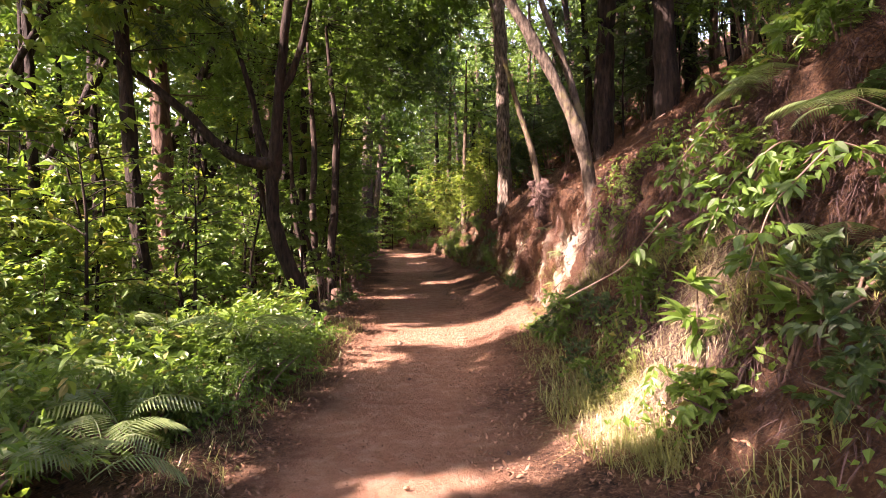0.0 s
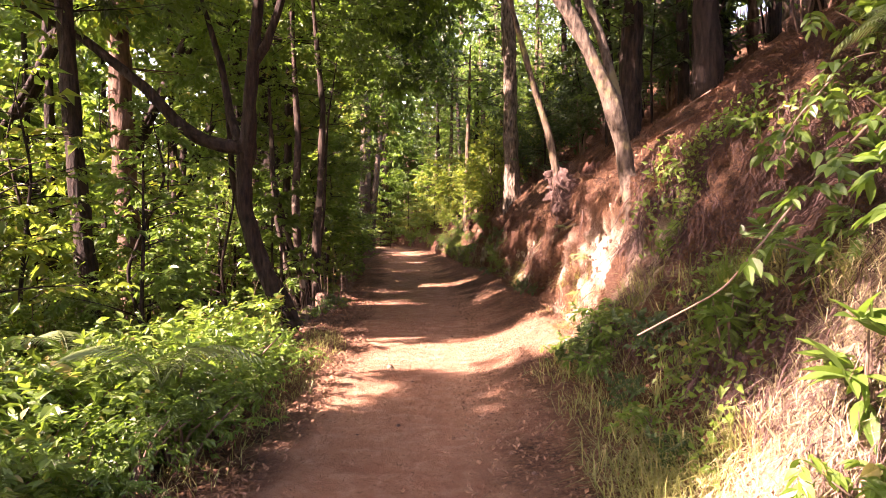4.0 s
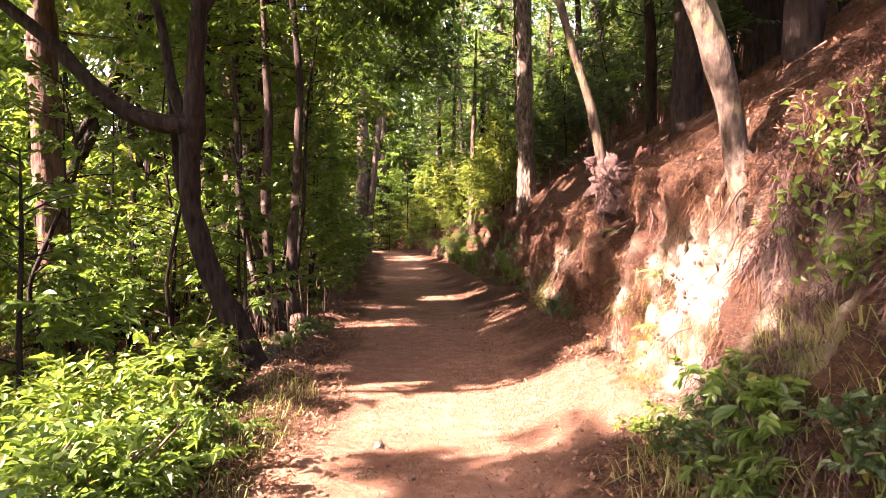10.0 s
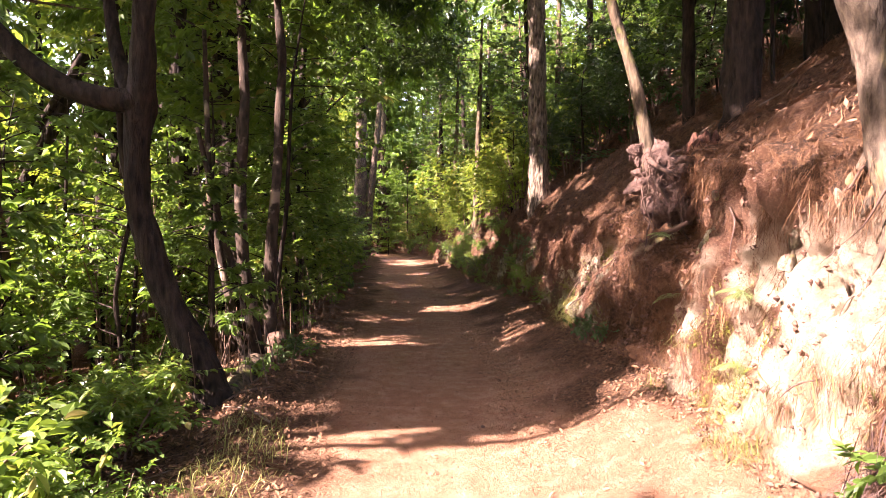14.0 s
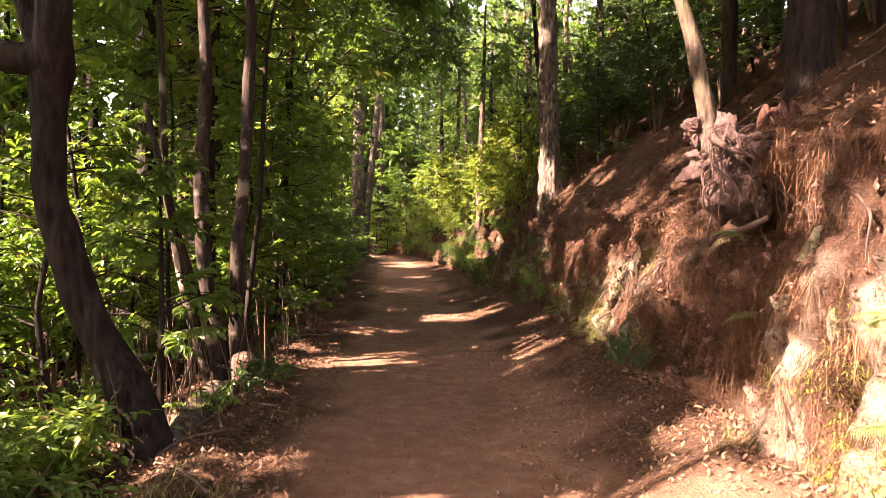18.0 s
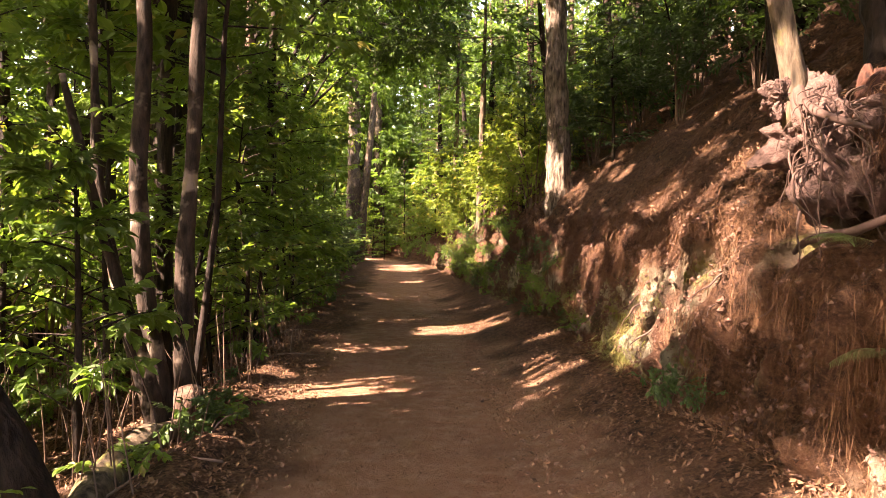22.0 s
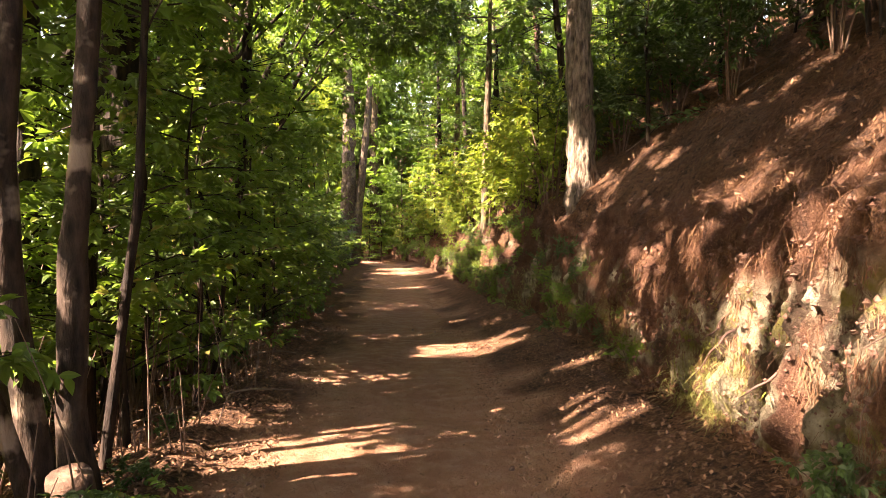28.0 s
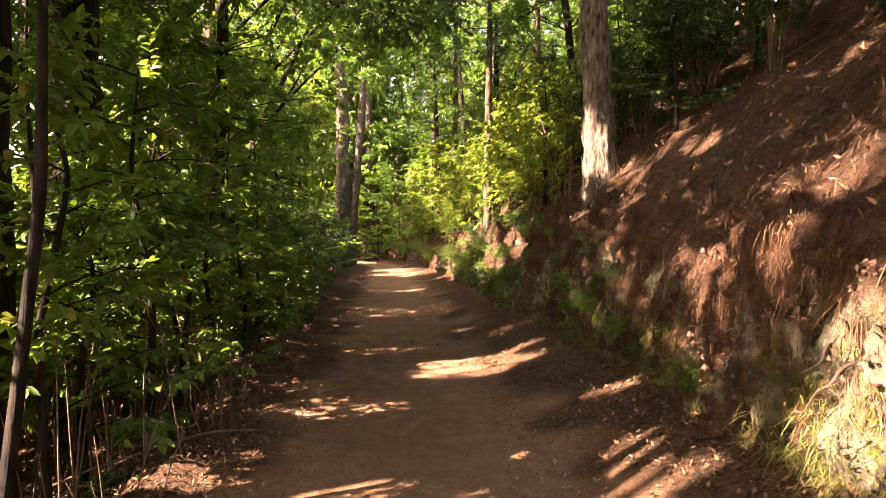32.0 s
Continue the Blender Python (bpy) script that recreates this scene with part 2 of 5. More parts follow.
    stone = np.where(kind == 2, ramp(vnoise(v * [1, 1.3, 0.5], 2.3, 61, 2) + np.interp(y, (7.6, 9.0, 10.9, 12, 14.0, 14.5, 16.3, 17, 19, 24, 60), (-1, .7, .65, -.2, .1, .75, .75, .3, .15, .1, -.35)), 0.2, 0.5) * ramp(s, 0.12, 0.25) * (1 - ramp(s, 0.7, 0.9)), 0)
    # sun pool on the near bank, painted again as pale earth
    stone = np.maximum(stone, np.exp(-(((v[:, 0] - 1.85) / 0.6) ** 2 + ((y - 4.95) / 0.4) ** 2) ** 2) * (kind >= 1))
    # less bare soil, darker litter: y 12 to 14 darkened in place of shade
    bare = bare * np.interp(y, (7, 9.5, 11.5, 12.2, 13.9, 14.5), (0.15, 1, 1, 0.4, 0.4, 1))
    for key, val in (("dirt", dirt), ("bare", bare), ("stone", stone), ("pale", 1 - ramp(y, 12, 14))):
        at = me.attributes.new(key, "FLOAT", "POINT")
        at.data.foreach_set("value", val.astype(np.float32))
    nv = np.empty(len(v) * 3, np.float32)
    me.vertex_normals.foreach_get("vector", nv)
    return me, v, kind, nv.reshape(-1, 3), u, s, hd


# ---------------------------------------------------------------- materials
def nodes_of(name):
    m = bpy.data.materials.new(name)
    m.use_nodes = True
    nt = m.node_tree
    return m, nt, nt.nodes["Principled BSDF"]


def add(nt, kind, **values):
    n = nt.nodes.new(kind)
    for key, value in values.items():
        n.inputs[key].default_value = value
    return n


def mix(nt, fac, a, b):
    n = nt.nodes.new("ShaderNodeMix")
    n.data_type = "RGBA"
    for sock, val in ((n.inputs[0], fac), (n.inputs[6], a), (n.inputs[7], b)):
        if isinstance(val, bpy.types.NodeSocket):
            nt.links.new(val, sock)
        elif isinstance(val, tuple):
            sock.default_value = (*val, 1) if len(val) == 3 else val
        else:
            sock.default_value = val
    return n.outputs[2]


def stretch(nt, sock, lo, hi):
    n = nt.nodes.new("ShaderNodeMapRange")
    nt.links.new(sock, n.inputs[0])
    n.inputs[1].default_value, n.inputs[2].default_value = lo, hi
    return n.outputs[0]


def noise_node(nt, scale, detail=4.0, vec=None, rough=0.55):
    n = add(nt, "ShaderNodeTexNoise", Scale=scale, Detail=detail, Roughness=rough)
    if vec is not None:
        nt.links.new(vec, n.inputs["Vector"])
    return n.outputs[0]


def coords(nt, scale=(1, 1, 1)):
    c = nt.nodes.new("ShaderNodeNewGeometry")
    m = nt.nodes.new("ShaderNodeMapping")
    m.inputs["Scale"].default_value = scale
    nt.links.new(c.outputs["Position"], m.inputs[0])
    return m.outputs[0]


def bump(nt, bsdf, height, strength, distance):
    b = add(nt, "ShaderNodeBump", Strength=strength, Distance=distance)
    nt.links.new(height, b.inputs["Height"])
    nt.links.new(b.outputs[0], bsdf.inputs["Normal"])


def math_node(nt, op, a, b):
    n = nt.nodes.new("ShaderNodeMath")
    n.operation = op
    for k, val in ((0, a), (1, b)):
        if isinstance(val, bpy.types.NodeSocket):
            nt.links.new(val, n.inputs[k])
        else:
            n.inputs[k].default_value = val
    return n.outputs[0]


def make_ground_material():
    m, nt, bs = nodes_of("forest_ground")
    at = {}
    for key in ("dirt", "bare", "stone", "pale"):
        n = nt.nodes.new("ShaderNodeAttribute")
        n.attribute_name = key
        at[key] = n.outputs["Fac"]
    pos = coords(nt)
    big, mid, fine = noise_node(nt, 0.9, 5, pos), noise_node(nt, 6, 6, pos), noise_node(nt, 55, 5, pos, 0.7)
    gritty = noise_node(nt, 190, 3, pos, 0.7)
    litter = mix(nt, stretch(nt, mid, 0.3, 0.7), (0.036, 0.019, 0.013), (0.135, 0.064, 0.036))
    litter = mix(nt, stretch(nt, noise_node(nt, 26, 6, pos, 0.75), 0.46, 0.64), litter, (0.20, 0.105, 0.058))
    # dark noise spots paint shaded holes into the litter colour
    litter = mix(nt, stretch(nt, noise_node(nt, 14, 5, pos, 0.7), 0.54, 0.66), litter, (0.028, 0.016, 0.012))
    litter = mix(nt, stretch(nt, gritty, 0.62, 0.8), litter, (0.05, 0.028, 0.02))
    dirt = mix(nt, stretch(nt, big, 0.3, 0.7), (0.33, 0.155, 0.092), (0.45, 0.245, 0.155))
    dirt = mix(nt, stretch(nt, mid, 0.45, 0.75), dirt, (0.52, 0.325, 0.225))
    dirt = mix(nt, stretch(nt, gritty, 0.47, 0.68), dirt, (0.13, 0.056, 0.032))
    dirt = mix(nt, stretch(nt, noise_node(nt, 75, 4, pos, 0.8), 0.60, 0.72), dirt, (0.50, 0.32, 0.22))
    soil = mix(nt, stretch(nt, mid, 0.3, 0.7), (0.062, 0.028, 0.019), (0.165, 0.077, 0.047))
    # dark noise streaks paint the shade of cracks into the soil colour
    soil = mix(nt, stretch(nt, noise_node(nt, 4, 6, coords(nt, (1, 1, 0.35)), 0.65), 0.53, 0.66), soil, (0.055, 0.026, 0.017))
    soil = mix(nt, stretch(nt, fine, 0.5, 0.75), soil, (0.24, 0.135, 0.086))
    rock = mix(nt, stretch(nt, mid, 0.35, 0.65), (0.12, 0.10, 0.062), (0.48, 0.42, 0.31))
    rock = mix(nt, stretch(nt, noise_node(nt, 3.2, 5, pos), 0.51, 0.62), rock, (0.18, 0.165, 0.04))
    rock = mix(nt, stretch(nt, noise_node(nt, 5, 6, coords(nt, (1, 1, 0.3)), 0.65), 0.50, 0.58), rock, (0.07, 0.045, 0.03))
    rock = mix(nt, stretch(nt, fine, 0.55, 0.75), rock, (0.14, 0.11, 0.075))
    # pale subsoil, lightened further for the sun on the bank
    sunny_earth = mix(nt, stretch(nt, mid, 0.35, 0.65), (0.33, 0.235, 0.165), (0.58, 0.475, 0.375))
    sunny_earth = mix(nt, stretch(nt, noise_node(nt, 7, 6, coords(nt, (1, 1, 0.5)), 0.7), 0.56, 0.66), sunny_earth, (0.28, 0.165, 0.108))
    sunny_earth = mix(nt, stretch(nt, fine, 0.56, 0.72), sunny_earth, (0.24, 0.15, 0.10))
    rock = mix(nt, at["pale"], rock, sunny_earth)
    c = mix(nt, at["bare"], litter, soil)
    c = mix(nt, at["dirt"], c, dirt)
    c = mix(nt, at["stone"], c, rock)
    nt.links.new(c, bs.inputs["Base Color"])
    bs.inputs["Roughness"].default_value = 0.93
    bs.inputs["Specular IOR Level"].default_value = 0.18
    rough_h = math_node(nt, "ADD", math_node(nt, "MULTIPLY", fine, 0.6), math_node(nt, "MULTIPLY", mid, 1.0))
    bump(nt, bs, math_node(nt, "ADD", rough_h, math_node(nt, "MULTIPLY", gritty, 0.3)), 1.0, 0.14)
    return m


def make_bark(name, dark, light, patch=None, scale=(7, 7, 1.6), depth=0.03):
    m, nt, bs = nodes_of(name)
    pos = coords(nt, scale)
    ridge = noise_node(nt, 2.2, 6, pos, 0.65)
    vor = add(nt, "ShaderNodeTexVoronoi", Scale=1.7)
    nt.links.new(pos, vor.inputs["Vector"])
    c = mix(nt, stretch(nt, ridge, 0.35, 0.65), dark, light)
    c = mix(nt, stretch(nt, vor.outputs[0], 0.35, 0.05), c, tuple(v * 0.5 for v in dark))
    if patch:
        c = mix(nt, stretch(nt, noise_node(nt, 2.6, 4, coords(nt)), 0.57, 0.66), c, patch)
    nt.links.new(c, bs.inputs["Base Color"])
    bs.inputs["Roughness"].default_value = 0.9
    bs.inputs["Specular IOR Level"].default_value = 0.2
    bump(nt, bs, math_node(nt, "ADD", ridge, vor.outputs[0]), 0.8, depth)
    return m


def make_leaf(name, dark, light, glow, through_part=0.42, dry=None):
    """Leaf blade: diffuse and let-through light, varied leaf by leaf."""
    m, nt, bs = nodes_of(name)
    geo = nt.nodes.new("ShaderNodeNewGeometry")
    isl = geo.outputs["Random Per Island"]
    tone = noise_node(nt, 0.8, 3, coords(nt))
    c = mix(nt, isl, dark, light)
    c = mix(nt, math_node(nt, "MULTIPLY", stretch(nt, tone, 0.35, 0.7), 0.6), c, light)
    if dry:
        c = mix(nt, stretch(nt, isl, 0.93, 0.95), c, dry)
    nt.links.new(c, bs.inputs["Base Color"])
    bs.inputs["Roughness"].default_value = 0.44
    bs.inputs["Specular IOR Level"].default_value = 0.5
    tr = nt.nodes.new("ShaderNodeBsdfTranslucent")
    nt.links.new(mix(nt, 0.55, c, glow), tr.inputs[0])
    ms = nt.nodes.new("ShaderNodeMixShader")
    ms.inputs[0].default_value = through_part
    nt.links.new(bs.outputs[0], ms.inputs[1])
    nt.links.new(tr.outputs[0], ms.inputs[2])
    nt.links.new(ms.outputs[0], nt.nodes["Material Output"].inputs[0])
    return m


def make_plain(name, a, b, scale=8.0, rough=0.85, depth=0.01):
    m, nt, bs = nodes_of(name)
    pos = coords(nt)
    n = noise_node(nt, scale, 5, pos)
    c = mix(nt, stretch(nt, n, 0.3, 0.7), a, b)
    isl = nt.nodes.new("ShaderNodeNewGeometry").outputs["Random Per Island"]
    c = mix(nt, math_node(nt, "MULTIPLY", isl, 0.55), c, tuple(min(1, 1.35 * v) for v in b))
    nt.links.new(c, bs.inputs["Base Color"])
    bs.inputs["Roughness"].default_value = rough
    bs.inputs["Specular IOR Level"].default_value = 0.2
    bump(nt, bs, noise_node(nt, scale * 5, 4, pos), 0.6, depth)
    return m


def make_rock():
    m, nt, bs = nodes_of("lichened_rock")
    pos, tall = coords(nt), coords(nt, (1, 1, 0.35))
    n, f = noise_node(nt, 6, 6, pos, 0.65), noise_node(nt, 40, 5, pos, 0.7)
    c = mix(nt, stretch(nt, n, 0.35, 0.65), (0.11, 0.088, 0.062), (0.33, 0.285, 0.215))
    c = mix(nt, stretch(nt, noise_node(nt, 5, 6, tall, 0.65), 0.48, 0.60), c, (0.06, 0.042, 0.028))
    c = mix(nt, stretch(nt, noise_node(nt, 3.5, 4, pos), 0.53, 0.63), c, (0.16, 0.155, 0.04))
    c = mix(nt, stretch(nt, f, 0.56, 0.72), c, (0.10, 0.062, 0.04))
    nt.links.new(c, bs.inputs["Base Color"])
    bs.inputs["Roughness"].default_value = 0.92
    bs.inputs["Specular IOR Level"].default_value = 0.2
    bump(nt, bs, math_node(nt, "ADD", n, math_node(nt, "MULTIPLY", f, 0.4)), 1.0, 0.09)
    return m


M_GROUND = make_ground_material()
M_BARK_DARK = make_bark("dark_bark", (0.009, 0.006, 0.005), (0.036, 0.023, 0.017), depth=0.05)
M_BARK_RED = make_bark("reddish_pine_bark", (0.045, 0.026, 0.019), (0.15, 0.088, 0.064), scale=(5, 5, 1.3), depth=0.05)
M_BARK_GREY = make_bark("grey_pine_bark", (0.045, 0.032, 0.025), (0.25, 0.19, 0.145), scale=(7, 7, 2.0), depth=0.09)
M_BARK_PALE = make_bark("pale_smooth_bark", (0.034, 0.024, 0.018), (0.12, 0.09, 0.068), patch=(0.13, 0.105, 0.055), scale=(8, 8, 3), depth=0.03)
M_BARK_MOSS = make_bark("mossy_bark", (0.035, 0.026, 0.018), (0.14, 0.10, 0.068), patch=(0.13, 0.125, 0.04))
M_LEAF = make_leaf("broad_leaf", (0.032, 0.068, 0.014), (0.095, 0.165, 0.030), (0.22, 0.39, 0.035), 0.45)
# dark leaf: evergreens, and growth whose shade is put into the colour
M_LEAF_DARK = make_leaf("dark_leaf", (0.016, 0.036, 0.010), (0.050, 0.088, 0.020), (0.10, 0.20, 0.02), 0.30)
# yellow-green leaf: sun on the foliage is partly put into its colour
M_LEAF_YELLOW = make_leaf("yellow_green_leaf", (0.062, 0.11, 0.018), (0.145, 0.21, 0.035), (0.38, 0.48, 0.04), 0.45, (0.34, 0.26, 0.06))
M_HERB = make_leaf("herb_leaf", (0.042, 0.088, 0.014), (0.12, 0.195, 0.030), (0.27, 0.42, 0.04), 0.40, (0.25, 0.20, 0.06))
M_FERN = make_leaf("fern_frond", (0.075, 0.115, 0.040), (0.15, 0.20, 0.075), (0.26, 0.36, 0.08), 0.3)
M_GRASS = make_leaf("dry_green_grass", (0.075, 0.10, 0.024), (0.26, 0.25, 0.085), (0.34, 0.36, 0.09), 0.3, (0.42, 0.34, 0.16))
# grass coloured pale for the sun pool on the near bank
M_GRASS_SUNNY = make_leaf("sun_paled_grass", (0.34, 0.28, 0.15), (0.58, 0.50, 0.31), (0.5, 0.44, 0.2), 0.3)
M_NEEDLE = make_plain("pine_needles", (0.05, 0.023, 0.014), (0.155, 0.078, 0.042), 6)
M_DEAD = make_plain("dead_leaves", (0.05, 0.022, 0.014), (0.21, 0.112, 0.067), 14)
M_BRACKEN = make_plain("dead_bracken", (0.028, 0.017, 0.017), (0.092, 0.053, 0.047), 5)
M_SOIL = make_plain("torn_earth", (0.042, 0.02, 0.016), (0.16, 0.088, 0.066), 11, 0.95, 0.08)
# noise down to near black paints shaded hollows into the earth
M_PLATE = make_plain("pale_pinkish_earth", (0.018, 0.010, 0.009), (0.13, 0.078, 0.066), 16, 0.95, 0.08)
# patches: mottled bark, made paler for the sides that the sun strikes
M_BARK_STEM = make_bark("mottled_stem_bark", (0.013, 0.009, 0.007), (0.052, 0.034, 0.025), patch=(0.21, 0.16, 0.125), scale=(6, 6, 2))
M_ROOT = make_plain("dry_roots", (0.028, 0.016, 0.013), (0.085, 0.050, 0.041), 9)
M_TWIG = make_plain("dry_twigs", (0.05, 0.031, 0.024), (0.15, 0.098, 0.074), 9)
M_ROCK = make_rock()
M_MOSS = make_leaf("moss", (0.10, 0.105, 0.018), (0.24, 0.235, 0.04), (0.3, 0.3, 0.05), 0.2)
M_WOOD = make_bark("rotten_red_wood", (0.022, 0.009, 0.007), (0.085, 0.033, 0.021), scale=(9, 9, 1.5))

# ---------------------------------------------------------------- gaps cut in the added canopy, through which the sun comes down on chosen places
E1 = unit(np.cross([0.0, 0.0, 1.0], SUN))        # level, across the light (nearly along the trail)
E2 = np.cross(SUN, E1)                            # up, across the light
GAPS = np.array([  # lit place x, y, z, half-width along E1, half-width along E2
    (-0.2, 4.3, 0.0, 0.3, 0.45), (0.6, 4.5, 0.0, 0.28, 0.5), (1.95, 5.0, 0.4, 0.85, 0.72), (2.3, 4.6, 0.8, 0.3, 0.3), (1.3, 4.7, 0.05, 0.38, 0.6),
    (-0.6, 10.1, 0.0, 0.85, 0.7), (0.4, 10.5, 0.0, 1.0, 0.85), (1.5, 10.8, 0.3, 1.15, 0.9), (1.9, 9.7, 0.45, 0.6, 0.5), (2.3, 9.6, 1.3, 0.4, 0.5), (2.15, 10.2, 1.05, 1.15, 0.78), (2.3, 10.95, 1.2, 0.35, 0.42),
    (1.95, 12.1, 0.45, 0.6, 0.45), (2.4, 12.85, 2.5, 0.5, 0.38), 
    (3.1, 12.2, 2.9, 0.22, 0.18), (3.4, 10.6, 2.9, 0.3, 0.2), (1.9, 9.2, 0.35, 0.5, 0.5), (2.3, 9.0, 1.0, 0.4, 0.5), (4.4, 11.5, 3.6, 0.3, 0.3), (2.15, 15.0, 1.3, 1.05, 0.74), (2.3, 14.0, 1.3, 0.5, 0.45), (2.73, 16.3, 2.1, 0.4, 0.3), (2.36, 16.4, 1.75, 0.25, 0.25), (3.1, 15.4, 2.5, 0.3, 0.25), (1.6, 16.3, 0.15, 0.3, 0.34), (1.25, 15.95, 0.03, 0.2, 0.36), (-1.2, 9.3, 0.05, 0.65, 0.5), (-0.6, 11.6, 0.0, 0.26, 0.55), (-2.05, 4.3, 0.45, 0.3, 0.26), (-1.9, 8.3, 0.45, 0.9, 0.75), (-2.0, 7.0, 0.45, 0.7, 0.5), (-1.9, 9.8, 0.4, 0.4, 0.3), (-2.2, 14.9, 0.3, 0.35, 0.3), (-2.0, 15.9, 0.15, 0.4, 0.25), (-2.5, 15.5, 0.9, 0.35, 0.3), (2.0, 16.2, 0.75, 0.3, 0.3), (2.4, 17.3, 1.4, 0.3, 0.3),
    (2.4, 14.2, 1.9, 0.32, 0.35), (0.98, 21.0, 0.0, 0.80, 0.78), 
    (1.7, 17.0, 0.05, 0.25, 0.3), (-1.85, 19.6, 0.0, 0.6, 0.22), (-1.85, 22.0, 0.0, 0.5, 0.2), (-1.7, 16.9, 0.0, 0.5, 0.22), (-1.7, 14.6, 0.0, 0.4, 0.2), (2.9, 22.3, 2.8, 0.45, 0.35), 
    (-2.4, 14.6, -0.1, 0.45, 0.35), (-2.7, 16.4, -0.1, 0.6, 0.45), (-2.3, 18.6, 0.1, 0.4, 0.3), (2.1, 18.3, 1.2, 0.4, 0.4), (-0.6, 44.0, 0.0, 3.0, 0.8), (1.6, 34.0, 1.0, 3.5, 0.9), (1.9, 27.0, 1.2, 1.4, 0.6), (3.3, 20.0, 2.9, 0.3, 0.22), (4.2, 18.5, 3.6, 0.22, 0.2),
    (2.4, 10.0, 3.4, 0.3, 0.45), (2.1, 13.0, 3.6, 0.2, 0.35), (3.5, 30.0, 3.5, 1.6, 0.8), (3.5, 38.0, 3.5, 2.0, 0.9),
    (-2.4, 6.2, 0.5, 0.9, 0.55), (-2.2, 9.2, 0.6, 1.0, 0.6), (-3.6, 7.8, 0.7, 0.8, 0.6), (-3.4, 3.6, 0.6, 0.8, 0.7), (-2.0, 4.4, 0.5, 0.5, 0.3),
    (-6.0, 9.5, 3.2, 1.2, 0.6), (-7.5, 13.0, 4.0, 1.4, 0.7), (-8.5, 17.0, 4.6, 1.4, 0.7), (-6.5, 10.5, 3.5, 1.6, 1.3), (-6.0, 14.5, 4.5, 1.3, 1.1), (-7.5, 18.5, 4.0, 1.6, 1.2), (-3.6, 17.8, 2.6, 0.7, 0.5), (-3.2, 21.5, 2.4, 0.8, 0.5), (-3.4, 26.0, 2.5, 1.0, 0.6), (-4, 32, 3, 1.5, 0.8), (-4.5, 40, 4, 2.5, 1.2), (-2.6, 19.0, 1.2, 0.4, 0.3)])
STREAKS = ((-0.3, 18.2, 0.07, 0.24), (-0.15, 17.0, 0.055, 0.2), (0.66, 17.45, 0.07, 0.16), (1.3, 16.4, 0.10, 0.22), (1.3, 15.65, 0.07, 0.2), (0.95, 14.45, 0.07, 0.26), (0.74, 16.25, 0.05, 0.14), (1.66, 16.85, 0.14, 0.2), (-0.25, 26.0, 0.11, 0.2),
           (-1.0, 25.0, 0.10, 0.2), (-1.3, 28.0, 0.16, 0.3), (0.17, 20.7, 0.06, 0.16), (-0.96, 23.9, 0.07, 0.2), (0.42, 12.8, 0.07, 0.22), (-0.78, 11.7, 0.13, 0.3), (-0.1, 11.75, 0.09, 0.2), (0.6, 7.8, 0.09, 0.2), (0.9, 8.35, 0.08, 0.2), (-0.2, 7.8, 0.06, 0.2), (2.1, 18.5, 0.18, 0.22))
SHAFTS = np.random.default_rng(23)


def shafts(n, xs, zs, ys, lo, hi):
    """Random thin shafts of sun that come down beside the trail, seldom on it."""
    out = []
    while len(out) < n:
        x, y, z = SHAFTS.uniform(*xs), ys[0] + (ys[1] - ys[0]) * (len(out) + 0.5) / n, SHAFTS.uniform(*zs)
        if -1.55 < x - z * SUN[0] / SUN[2] < 1.6 and SHAFTS.uniform() > 0.04:
            continue
        out.append((x, y, z, SHAFTS.uniform(lo, hi), SHAFTS.uniform(lo, hi)))
    return [g for g in out if g[0] > 0 or not 1.55 < g[0] - g[2] * SUN[0] / SUN[2] < 2.9]


GAPS = np.vstack([GAPS, shafts(150, (-8.5, -1.7), (0.3, 4.8), (2.5, 44), 0.14, 0.42), shafts(130, (-7.0, -1.9), (0.4, 5.2), (12, 36), 0.2, 0.52),
                  shafts(22, (1.6, 2.2), (0.2, 0.9), (3, 8.4), 0.07, 0.18), shafts(80, (-4.2, -1.9), (0.3, 4.6), (12.5, 26), 0.2, 0.5), shafts(14, (1.8, 2.4), (0.4, 1.6), (15, 23), 0.07, 0.2),
                  [(x, y, 0.02, 1.5 * a, 1.3 * b) for x, y, a, b in STREAKS],
                  [(foot(y) + SHAFTS.uniform(1.5, 6), y, 3.4 + SHAFTS.uniform(-0.6, 2.5), SHAFTS.uniform(0.08, 0.2), SHAFTS.uniform(0.08, 0.18)) for y in np.linspace(6, 34, 22)]])


def shaded(P):
    """True for leaves that stand in none of the canopy's gaps."""
    keep = np.ones(len(P), bool)
    p1, p2, p3 = P @ E1, P @ E2, P @ SUN
    wob = vnoise(np.stack([p1, p2, 0 * p1], 1), 3.2, 77, 2) * 0.55
    for x, y, z, a, b in GAPS:
        g = np.array((x, y, z))
        keep &= ~((((p1 - g @ E1) / a) ** 2 + ((p2 - g @ E2) / b) ** 2 < 1 + wob) & (p3 - g @ SUN > 1.2))
    return keep


def clumped(centres, r, per, size, flat=0.7, up=0.5, gaps=True, hang=0.35, aspect=0.5):
    """Leaves set along short twigs that radiate from the given twig ends."""
    k = max(1, per // 12)
    C = np.repeat(np.asarray(centres, float), k, 0)
    d = scatter_dirs(len(C), 0.1) * [1, 1, flat]
    return sprays(C, C + d * r * RNG.uniform(0.5, 1.15, (len(C), 1)), per // k, size, aspect, hang, gaps)


